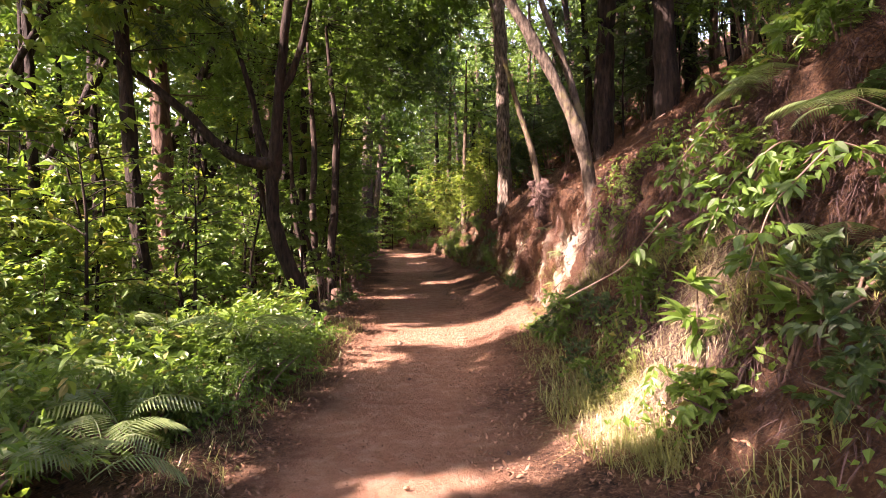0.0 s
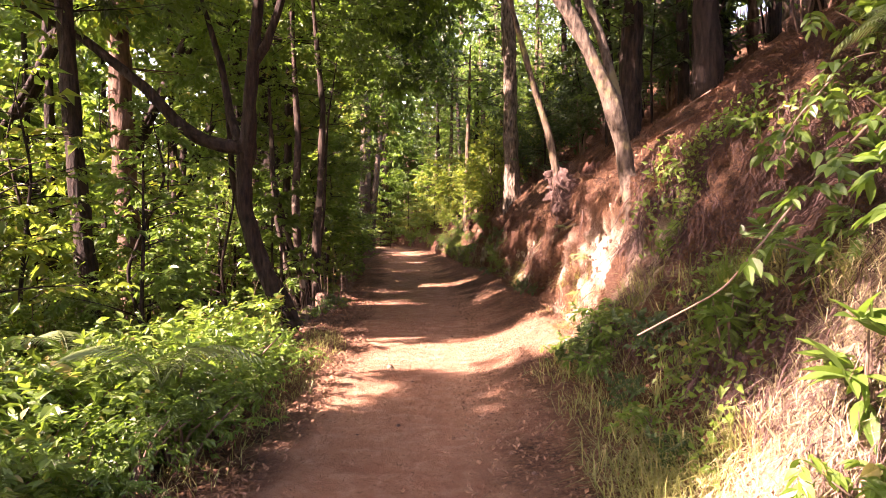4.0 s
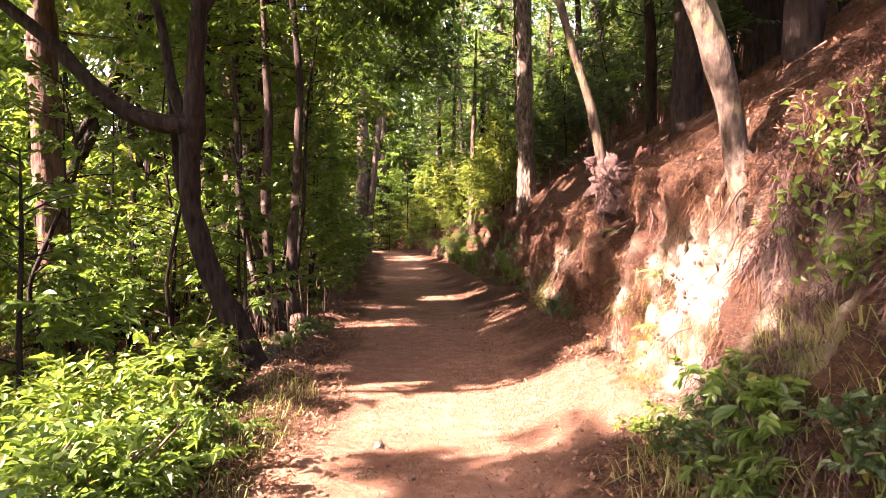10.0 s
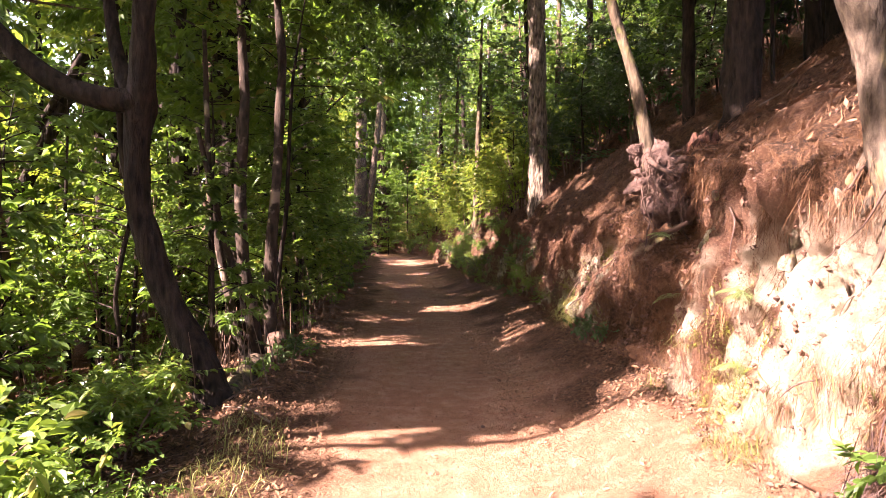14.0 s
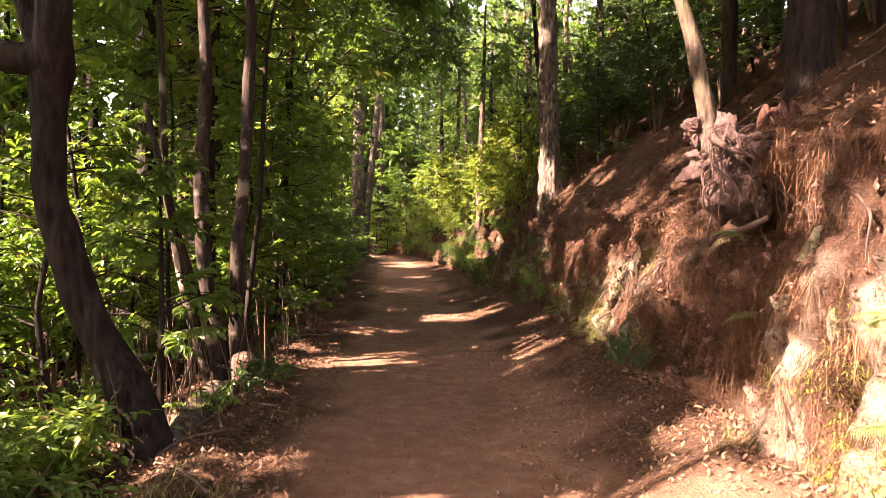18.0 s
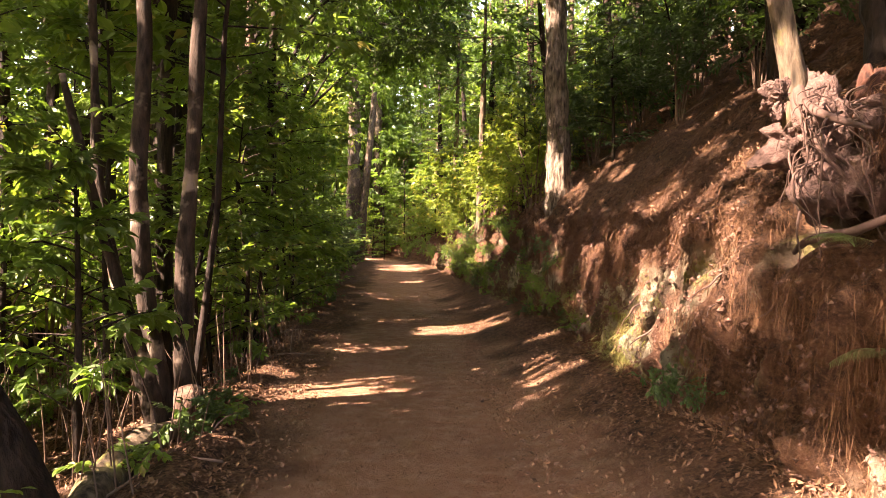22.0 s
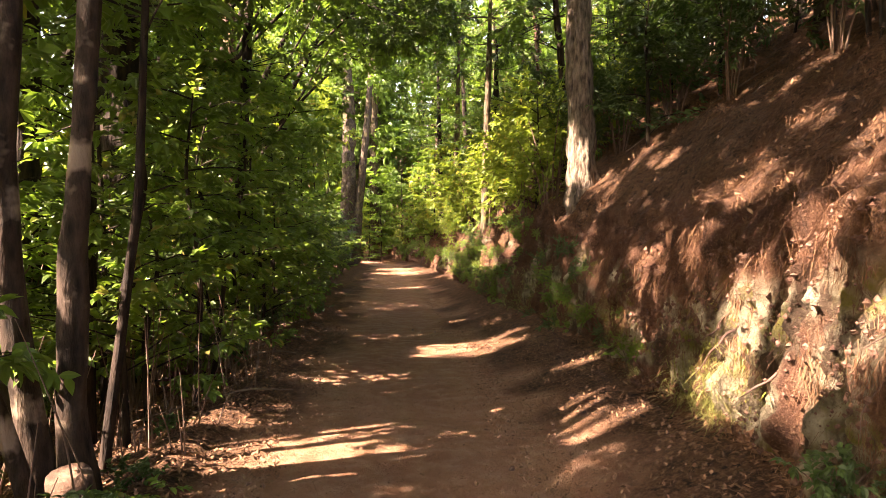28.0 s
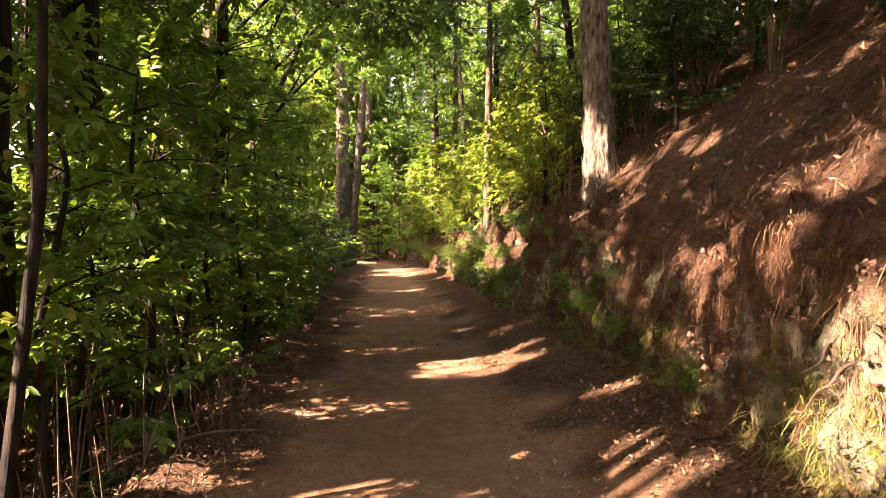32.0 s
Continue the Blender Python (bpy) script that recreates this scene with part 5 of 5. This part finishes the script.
v, q, t = blades(RNG.normal(size=(800, 3)) * 0.07, D, RNG.uniform(0.15, 0.55, 800), RNG.uniform(0.0012, 0.003, 800), 0.3)
part("foliage", mesh_of("foliage", v, q), M_HERB, ob)
part("stem", tube_mesh("stem", ((0, 0, -0.15), (0, 0, 0.25)), (0.012, 0.006), 6), M_TWIG, ob)
# saplings that lean out over the near bank
for x, y, h, lean in ((3.9, 5.6, 2.0, -0.5), (4.4, 4.0, 2.4, -0.7), (5.1, 6.8, 2.8, -0.5), (5.8, 8.6, 3.2, -0.5), (5.2, 5.2, 3.0, -0.8), (6.6, 10.4, 3.6, -0.4), (7.2, 12.5, 4.0, -0.3)):
    sapling(x, y, h, "leafy sapling leaning out over the near bank", M_LEAF if h > 3 else M_LEAF_DARK, 0.11, 0.8, 0.25, 14, "saplings on the near bank", lean)

# ---------------------------------------------------------------- litter
dead = []
P, N = on_ground((1, 2), -1, 30, 13000, (GS < 0.2) & (GU > 0.62) & (GU < 1.2) & (RNG.uniform(size=len(GV)) > np.exp(-((GV[:, 1] - 10.2) / 1.1) ** 4) * 0.85))
Q, M2 = on_ground((0, 1), -1, 30, 17000, (GU < 0.14) & (GU > -0.4))
R, M3 = on_ground((1,), -1, 26, 9000)
U, M4 = on_ground((0,), 11.5, 22, 7000, (GU < -0.3) & (GU > -1.3))
for A, B in ((P, N), (Q, M2), (R, M3), (U, M4)):
    n = len(A)
    L = RNG.uniform(0.02, 0.058, n) * (0.55 if n == 9000 else 1.0)
    dead.append(leaves(A + B * 0.012, np.cross(scatter_dirs(n), B) + B * RNG.uniform(-0.1, 0.5, (n, 1)), B + RNG.normal(size=(n, 3)) * 0.35, L, L * RNG.uniform(0.35, 0.6, n), 0.3, -0.2))
P, N = on_ground((1, 2), 3, 25, 20000, (GU < 1.15) & (GS < 0.15) & (RNG.uniform(size=len(GV)) < 0.25 + 0.75 * ramp(np.abs(GU - 0.42), 0.12, 0.45)))
dead.append(blades(P + N * 0.006, np.cross(scatter_dirs(len(P)), N) + N * RNG.uniform(0, 0.2, (len(P), 1)), RNG.uniform(0.04, 0.13, len(P)), RNG.uniform(0.0012, 0.0026, len(P)), 0.15))
stuff("dead_leaves", dead, M_DEAD, "dry brown leaves strewn along the trail margins", "leaf litter")
CRAG = np.clip(np.exp(-((GV[:, 1] - 15.2) / 1.15) ** 4) * (GS > 0.1) * (GS < 0.9), 0, 1)   # clean rock, with few needles on it
THIN = RNG.uniform(size=len(GV)) > 0.85 * CRAG
# pine needles lying on the hillside and hanging in curtains from the bank
P, N = on_ground((3,), 7.5, 27, 34000, (GHD < 4.2))
D = np.cross(scatter_dirs(len(P)), N) + N * RNG.uniform(0.0, 0.35, (len(P), 1)) - [0, 0, 0.15]
n1 = blades(P + N * 0.008, D, RNG.uniform(0.08, 0.22, len(P)), RNG.uniform(0.001, 0.0024, len(P)), 0.25)
P, N = on_ground((3,), 6.5, 18, 26000, (GHD < 3.0))
n3 = blades(P + N * 0.012, np.cross(scatter_dirs(len(P)), N) + N * RNG.uniform(0.0, 0.5, (len(P), 1)) - [0.1, 0, 0.2], RNG.uniform(0.08, 0.2, len(P)), RNG.uniform(0.0014, 0.003, len(P)), 0.3)
P, N = on_ground((2, 3), 8.6, 27, 24000, THIN & ((GKIND == 2) & (GS > 0.18) | (GHD < 0.35)) & (vnoise(GV * [1, 1, 0.4], 2.6, 95, 2) > 0.25) & (RNG.uniform(size=len(GV)) > np.exp(-((GV[:, 1] - 10.2) / 1.0) ** 4) * (GS < 0.8) * 0.75))
D = N * 0.35 + np.array([0, 0, -0.6]) + RNG.normal(size=(len(P), 3)) * 0.8
P2, N2 = on_ground((2, 3), 11.0, 18.0, 8000, THIN & (vnoise(GV, 4.0, 96, 2) > 0.1) & ((GKIND == 2) & (GS > 0.25) | (GHD < 0.4)))
P, N = np.vstack([P, P2]), np.vstack([N, N2])
D = np.vstack([D, N2 * 0.3 + np.array([0, 0, -0.8]) + RNG.normal(size=(len(P2), 3)) * 0.55])
n2 = blades(P + N * 0.012, D, RNG.uniform(0.05, 0.18, len(P)), RNG.uniform(0.0008, 0.0019, len(P)), 0.3)
C, N = on_ground((2, 3), 8.6, 20, 420, THIN & ((GKIND == 2) & (GS > 0.35) | (GHD < 0.45)) & (GN[:, 2] < 0.75) & (RNG.uniform(size=len(GV)) > np.exp(-((GV[:, 1] - 10.2) / 0.9) ** 4) * (GS < 0.8) * 0.8))
P = np.repeat(C, 46, 0) + RNG.normal(size=(len(C) * 46, 3)) * [0.03, 0.075, 0.03]
D = np.repeat(N * 0.45 - [0, 0, 0.9], 46, 0) + RNG.normal(size=(len(P), 3)) * 0.28
n4 = blades(P, D, RNG.uniform(0.08, 0.26, len(P)), RNG.uniform(0.0010, 0.0024, len(P)), 0.25)
# clods and grit that stand out of the bank
P, N = on_ground((2, 3), 8.4, 28, 15000, ((GKIND == 2) & (GS > 0.04) | (GHD < 0.5)))
P2, N2 = on_ground((2, 3), 8.8, 18.5, 2600, THIN & (GV[:, 1] > 11.4) & ((GKIND == 2) & (GS > 0.02) | (GHD < 0.4)) & (vnoise(GV, 2.2, 98, 2) > 0.0))
P = np.vstack([P, P2])
big = np.r_[0.004 + 0.020 * RNG.uniform(0, 1, 15000) ** 3, 0.008 + 0.022 * RNG.uniform(0, 1, 2600) ** 2][:, None, None]
OCT = np.array(((1, 0, 0), (-1, 0, 0), (0, 1, 0), (0, -1, 0), (0, 0, 1), (0, 0, -1)), float)
v = P[:, None] + OCT[None] * RNG.uniform(0.5, 1.4, (len(P), 6, 1)) * big + RNG.normal(size=(len(P), 6, 3)) * 0.12 * big
t = np.array(((0, 2, 4), (2, 1, 4), (1, 3, 4), (3, 0, 4), (2, 0, 5), (1, 2, 5), (3, 1, 5), (0, 3, 5)))
stuff("earth_clods", [(v.reshape(-1, 3), np.zeros((0, 4), int), (np.arange(len(P))[:, None, None] * 6 + t[None]).reshape(-1, 3))], M_SOIL, "crumbled earth clods and grit on the bank", "earth")
stuff("pine_needles", [n1, n2, n3, n4], M_NEEDLE, "fallen brown pine needles matted over bank and hillside", "pine needles")
P, N = on_ground((2, 3), 1.5, 10.2, 64000, ((GV[:, 1] < 9.0) | (GHD < 9) & (GHD > 0.9)) & (vnoise(GV * [1, 1, 0.7], 2.6, 103, 2) > -0.35) & ((GKIND == 2) & (GS > 0.25) | (GHD < 4.2)))
D = N * 0.6 + np.array([0, 0, -0.5]) + RNG.normal(size=(len(P), 3)) * 0.55
stuff("dead_bracken", [blades(P + N * 0.01, D, RNG.uniform(0.06, 0.28, len(P)), RNG.uniform(0.0015, 0.0048, len(P)), 0.6)], M_BRACKEN, "dead brown bracken and twigs matted on the bank", "dead bracken")
# green creepers and brambles over the near bank
P, N = on_ground((2, 3), 1.5, 8.8, 3600, (vnoise(GV, 1.1, 99, 2) > 0.15) & (np.abs(GV[:, 1] - 5.0) + np.abs(GV[:, 0] - 2.05) > 0.7) & ((GKIND == 2) & (GS > 0.1) | (GHD < 3)))
n = len(P)
L = RNG.uniform(0.03, 0.10, n)
stuff("creeper", [leaves(P + N * RNG.uniform(0.03, 0.16, (n, 1)), scatter_dirs(n) - [0.3, 0, 0.4], N + scatter_dirs(n, 0.5) * 0.8, L, L * 0.55)], M_HERB, "green creeper leaves scattered over the near bank", "creeper")
# needle clumps and bark flakes that roughen the hillside
P, N = on_ground((3,), 3.0, 28, 15000, (GHD < 6))
n = len(P)
L = RNG.uniform(0.03, 0.09, n)
stuff("bark_flakes", [leaves(P + N * 0.015, np.cross(scatter_dirs(n), N) + N * RNG.uniform(0.0, 0.5, (n, 1)), N + RNG.normal(size=(n, 3)) * 0.4, L, L * RNG.uniform(0.12, 0.4, n), 0.3, -0.1)], M_DEAD, "brown bark flakes and needle clumps on the hillside", "forest litter")
# sticks
for n in range(60):
    hill = n % 2
    if hill:
        y = RNG.uniform(8.5, 24)
        x = foot(y) + np.interp(y, YL, LIPDX) + RNG.uniform(0.3, 3.4)
    else:
        y = RNG.uniform(9, 26)
        x = edge(y) - RNG.uniform(0.1, 1.4)
    a, ln = RNG.uniform(0, 3.14), RNG.uniform(0.3, 1.1)
    pts = [(x + f * ln * math.cos(a), y + f * ln * math.sin(a), gz(x + f * ln * math.cos(a), y + f * ln * math.sin(a)) + 0.03 + RNG.uniform(0, 0.05)) for f in (-0.5, -0.1, 0.2, 0.5)]
    o = np.array(pts[0])
    thing("stick", tube_mesh("stick", np.array(pts) - o, (0.012, 0.011, 0.008, 0.004), 5), M_TWIG, "dry fallen stick on the forest floor", "stick", "fallen sticks", at=o)
# upright bare twigs and brambles at the left edge
for n in range(120):
    y = RNG.uniform(12.5, 24) if n % 3 == 0 else RNG.uniform(13.2, 19.5)
    x = edge(y) - RNG.uniform(0.12, 0.9 if n % 3 == 0 else 2.1)
    z, h = gz(x, y), RNG.uniform(0.35, 1.3)
    a, b = RNG.normal(size=2) * 0.22 * h
    thing("bare_stem", tube_mesh("bare_stem", ((0, 0, -0.05), (a * 0.4, b * 0.3, h * 0.5), (a, b, h)), (0.007, 0.005, 0.002), 5), M_TWIG, "thin bare upright stem beside the trail", "stem", "bare stems by the trail", at=(x, y, z))


# ---------------------------------------------------------------- stones, roots, stumps, logs
def stone_mesh(seed, squash=(1, 1, 0.8), rough=0.25, level=3):
    bm = bmesh.new()
    bmesh.ops.create_icosphere(bm, subdivisions=level, radius=1)
    v = np.array([p.co for p in bm.verts])
    rs = np.random.default_rng(seed)
    planes, dist = unit(rs.normal(size=(15, 3))), rs.uniform(0.72, 1.0, 15)
    cut = np.min(dist / np.maximum(v @ planes.T, 0.05), axis=1)
    d = np.minimum(cut, 1.25) - 1 + vnoise(v, 1.1, seed, 2) * rough * 0.4 + vnoise(v, 4, seed + 5, 3) * rough * 0.22
    v = v * (1 + d)[:, None] * np.array(squash)
    for p, c in zip(bm.verts, v):
        p.co = c
    me = bpy.data.meshes.new("rock")
    bm.to_mesh(me)
    bm.free()
    return me


STONES = [stone_mesh(100 + 7 * n, sq, 0.5, 3) for n, sq in enumerate(((0.75, 1, 1.2), (0.7, 1.3, 0.8), (0.8, 0.9, 1.5), (0.8, 1.1, 0.7)))]
for me in STONES:
    me.polygons.foreach_set("use_smooth", np.full(len(me.polygons), True))
    me.materials.append(M_ROCK)
spots = [(s, 15.15 + 0.13 * k + RNG.uniform(-0.05, 0.05), RNG.uniform(0.03, 0.06)) for k, s in enumerate(RNG.uniform(0.14, 0.66, 22))]
spots += [(s, 9.2 + 0.2 * k + RNG.uniform(-0.05, 0.05), RNG.uniform(0.025, 0.05)) for k, s in enumerate(RNG.uniform(0.5, 0.9, 12))]
spots += [(0.72, 11.5, 0.10), (0.6, 11.7, 0.08), (0.3, 18.2, 0.10), (0.45, 18.9, 0.09), (0.35, 20.3, 0.09)]
for n, (s, y, r) in enumerate(spots):
    p = bank_at(s, y)
    o = thing("rock", STONES[n % 4], None, "pale lichened rock set in the earth bank" if n % 3 else "mossy rock set in the earth bank", "rock", "rocks in the bank", at=(p[0] + r * 0.3, p[1], p[2]))
    o.rotation_euler = (RNG.uniform(-0.4, 0.4), RNG.uniform(-0.3, 0.3), RNG.uniform(0, 6))
    o.scale = (r, r, r * RNG.uniform(1.2, 2.4))
P = [bank_at(s, y) for s, y in zip(RNG.uniform(0.25, 0.7, 700), np.r_[RNG.normal(10.5, 0.12, 200), RNG.normal(11.0, 0.1, 150), RNG.normal(15.6, 0.35, 350)])]
P = np.array([p for p in P if vnoise(p[None], 3.0, 97)[0] > 0.05])
P = np.repeat(P, 14, 0) + RNG.normal(size=(len(P) * 14, 3)) * 0.035
stuff("moss", [blades(P + [-0.02, 0, 0], scatter_dirs(len(P), 0.5) + [-0.6, 0, 0], RNG.uniform(0.015, 0.05, len(P)), RNG.uniform(0.002, 0.005, len(P)), 0.5)], M_MOSS, "yellow-green moss on the bank", "moss")
o = thing("stone", STONES[3], None, "small dark stone lying on the trail", "stone", at=(-0.33, 9.63, 0.0))
o.scale = (0.05, 0.06, 0.05)
PEBBLES = [stone_mesh(300, (1, 0.8, 0.6), 0.3, 2), stone_mesh(310, (0.8, 1, 0.7), 0.3, 2)]
for n in range(60):
    y = RNG.uniform(3, 24)
    x = edge(y) + (foot(y) - edge(y)) * RNG.uniform(0.05, 0.98)
    o = thing("pebble", PEBBLES[n % 2], M_DEAD if n % 3 else M_ROOT, "small stone on the earth trail", "stone", "pebbles on the trail", at=(x, y, gz(x, y) - 0.022))
    o.scale = (RNG.uniform(0.010, 0.028),) * 3
    o.rotation_euler = (0, 0, RNG.uniform(0, 6))

# torn root plate under the slim tree
B = np.array((2.5, 13.05, 2.2))
ob = thing("root_plate", None, None, "torn root plate with hanging roots and pale earth", "tree roots", at=B)
def earth_mass(centre, radius, seed, level=5):
    """A torn, pitted lump of earth."""
    me = stone_mesh(seed, (1, 1, 1), 0.4, level)
    v = np.empty(len(me.vertices) * 3, np.float32)
    me.vertices.foreach_get("co", v)
    v = v.reshape(-1, 3).astype(float)
    w = v * radius
    d = 0.10 * vnoise(w, 5, seed, 2) + 0.045 * ridged(w, 11, seed + 1, 3) + 0.025 * vnoise(w, 40, seed + 2, 2) - 0.10 * np.clip(vnoise(w, 7, seed + 4, 2), 0, 1)
    d = d * min(radius) / 0.21
    me.vertices.foreach_set("co", (w + unit(v) * d[:, None] + centre).astype(np.float32).ravel())
    me.polygons.foreach_set("use_smooth", np.full(len(me.polygons), True))
    return me


for k, (c, r) in enumerate((((-0.06, -0.02, 0.08), (0.25, 0.2, 0.30)), ((-0.25, 0.0, 0.33), (0.11, 0.13, 0.12)), ((0.15, -0.2, -0.12), (0.2, 0.18, 0.22)), ((-0.02, -0.10, -0.27), (0.16, 0.14, 0.15)), ((0.2, -0.34, 0.2), (0.2, 0.2, 0.13)))):
    part("earth_clod", earth_mass(np.array(c), np.array(r), 210 + 11 * k, 5 if k < 3 else 4), M_PLATE, ob)
for n in range(90):
    thick = n % 6 == 0
    s = np.array((RNG.uniform(-0.32, 0.26), RNG.uniform(-0.42, -0.1), RNG.uniform(-0.15, 0.32)))
    ln = RNG.uniform(0.14, 0.42) * (1.5 if thick else 1)
    k = RNG.normal(size=(3, 3)) * 0.045
    e = s + (RNG.uniform(-0.04, 0.14), RNG.uniform(-0.28, 0.12), -ln)
    part("root", tube_mesh("root", (s + [0.12, 0.03, 0.04], s + [-0.01, 0, 0], s * 0.6 + e * 0.4 + k[0], s * 0.25 + e * 0.75 + k[1], e), np.array((1.0, 0.9, 0.7, 0.5, 0.2)) * (0.009 if thick else RNG.uniform(0.0025, 0.006)), 6, step=0.05), M_ROOT, ob)
for dy, dz, r in ((-0.35, -0.45, 0.030), (-0.15, -0.5, 0.026), (0.12, -0.4, 0.026), (-0.55, -0.2, 0.028)):
    part("root", tube_mesh("root", ((-0.16, 0.0, 0.42), (-0.20, dy * 0.25, 0.25), (-0.16, dy * 0.6, 0.25 + dz * 0.5), (-0.06, dy, 0.25 + dz)), np.array((1.5, 1.2, 0.8, 0.3)) * r, 8, 0.2, step=0.05), M_ROOT, ob)
part("root", tube_mesh("root", ((0.02, -0.62, -0.40), (-0.10, -0.4, -0.52), (-0.14, -0.1, -0.52), (-0.08, 0.12, -0.62)), (0.02, 0.032, 0.03, 0.012), 8, 0.2), M_ROOT, ob)
# spreading roots of the leaning tree
lean = [o for o in scene.objects if o.name == "leaning_tree"][0]
for dy, drop, r in ((-0.4, 0.9, 0.042), (-0.12, 0.8, 0.034), (0.2, 0.85, 0.038), (0.5, 0.6, 0.032)):
    pts = [(2.58, 9.8 + dy * 0.08, 2.3)]
    for f in (0.15, 0.3, 0.45, 0.6, 0.75, 0.9, 1.0):
        p = face_at(9.8 + dy * f ** 0.8 + 0.04 * math.sin(9 * f + 5 * dy), 2.18 - drop * f)
        pts.append((p[0] + 0.012, p[1], p[2]))
    part("root", tube_mesh("root", np.array(pts) - (2.74, 9.74, 1.75), np.array((1.5, 1.4, 1.15, 0.95, 0.75, 0.6, 0.4, 0.2)) * r, 10, 0.3), M_BARK_PALE, lean)
# roots that stick out of the bank
for n in range(34):
    y = RNG.uniform(11.2, 17.5) if n > 8 else RNG.uniform(8.8, 11)
    p = bank_at(RNG.uniform(0.35, 0.98), y)
    ln, r = RNG.uniform(0.15, 0.5), RNG.uniform(0.003, 0.010)
    w = np.cumsum(RNG.normal(size=(4, 3)) * 0.05, axis=0)
    pts = np.array([(0.08, 0, 0.03), (-0.02, 0, 0.0)] + [(-0.05 - 0.03 * k + w[k, 0] * 0.4, ln * (k + 1) * 0.12 * (-1) ** n + w[k, 1], -ln * (k + 1) * 0.2 + w[k, 2] * 0.5) for k in range(4)])
    thing("exposed_root", tube_mesh("exposed_root", pts, np.array((1.2, 1.1, 1.0, 0.8, 0.5, 0.2)) * r, 6, 0.15, step=0.04), M_ROOT, "bare brown root hanging out of the earth bank", "root", "roots in the bank", at=p)
# broken red stump uphill of the root plate
S0 = np.array((3.02, 13.2, gz(3.02, 13.2) - 0.12))
ob = thing("tree_stump", None, None, "broken rotten reddish tree stump on the slope", "stump", at=S0)
part("trunk", tube_mesh("trunk", ((0, 0, -0.1), (0, 0, 0.1), (-0.02, 0.01, 0.24), (-0.03, 0.0, 0.30)), (0.25, 0.20, 0.17, 0.09), 22, 0.5, seed=3, step=0.03), M_WOOD, ob)
for n in range(14):
    a = n * 0.45 + RNG.uniform(-0.15, 0.15)
    c = np.array((math.cos(a) * 0.11, math.sin(a) * 0.13, 0.08))
    h = RNG.uniform(0.08, 0.26)
    part("splinter", tube_mesh("splinter", (c * 1.2, c + [0, 0, h * 0.6], c * [0.9, 0.9, 1] + RNG.normal(size=3) * 0.015 + [0, 0, h]), (0.06, 0.045, 0.01), 8, 0.7, seed=n, step=0.03), M_WOOD, ob)
# sawn stub at the stem clump, and an old log along the edge
ob = thing("sawn_stub", None, None, "sawn pinkish tree stub at the trail edge", "stump", at=(-1.93, 14.85, -0.1))
part("trunk", tube_mesh("trunk", ((0, 0.12, -0.1), (0, 0.05, 0.2), (0.02, -0.03, 0.42)), (0.16, 0.13, 0.12), 14, 0.1), M_BARK_RED, ob)
ob = thing("log", None, None, "mossy rotting log lying at the trail edge", "log", at=(-2.05, 13.9, -0.02))
part("trunk", tube_mesh("trunk", ((0.05, -0.9, -0.02), (0, -0.2, 0.04), (-0.05, 0.5, 0.05), (0.05, 1.0, 0.0)), (0.10, 0.13, 0.12, 0.10), 12, 0.2), M_BARK_MOSS, ob)
# dark stump at the far corner of the bank
S0 = np.array((1.95, 33.3, gz(1.95, 33.3) - 0.1))
ob = thing("tree_stump", None, None, "dark broken stump on the far bank corner", "stump", at=S0)
part("trunk", tube_mesh("trunk", ((0.05, 0, -0.3), (0.0, 0, 0.1), (-0.06, 0, 0.4), (-0.12, 0, 0.62)), (0.2, 0.16, 0.11, 0.04), 12, 0.5), M_BARK_DARK, ob)
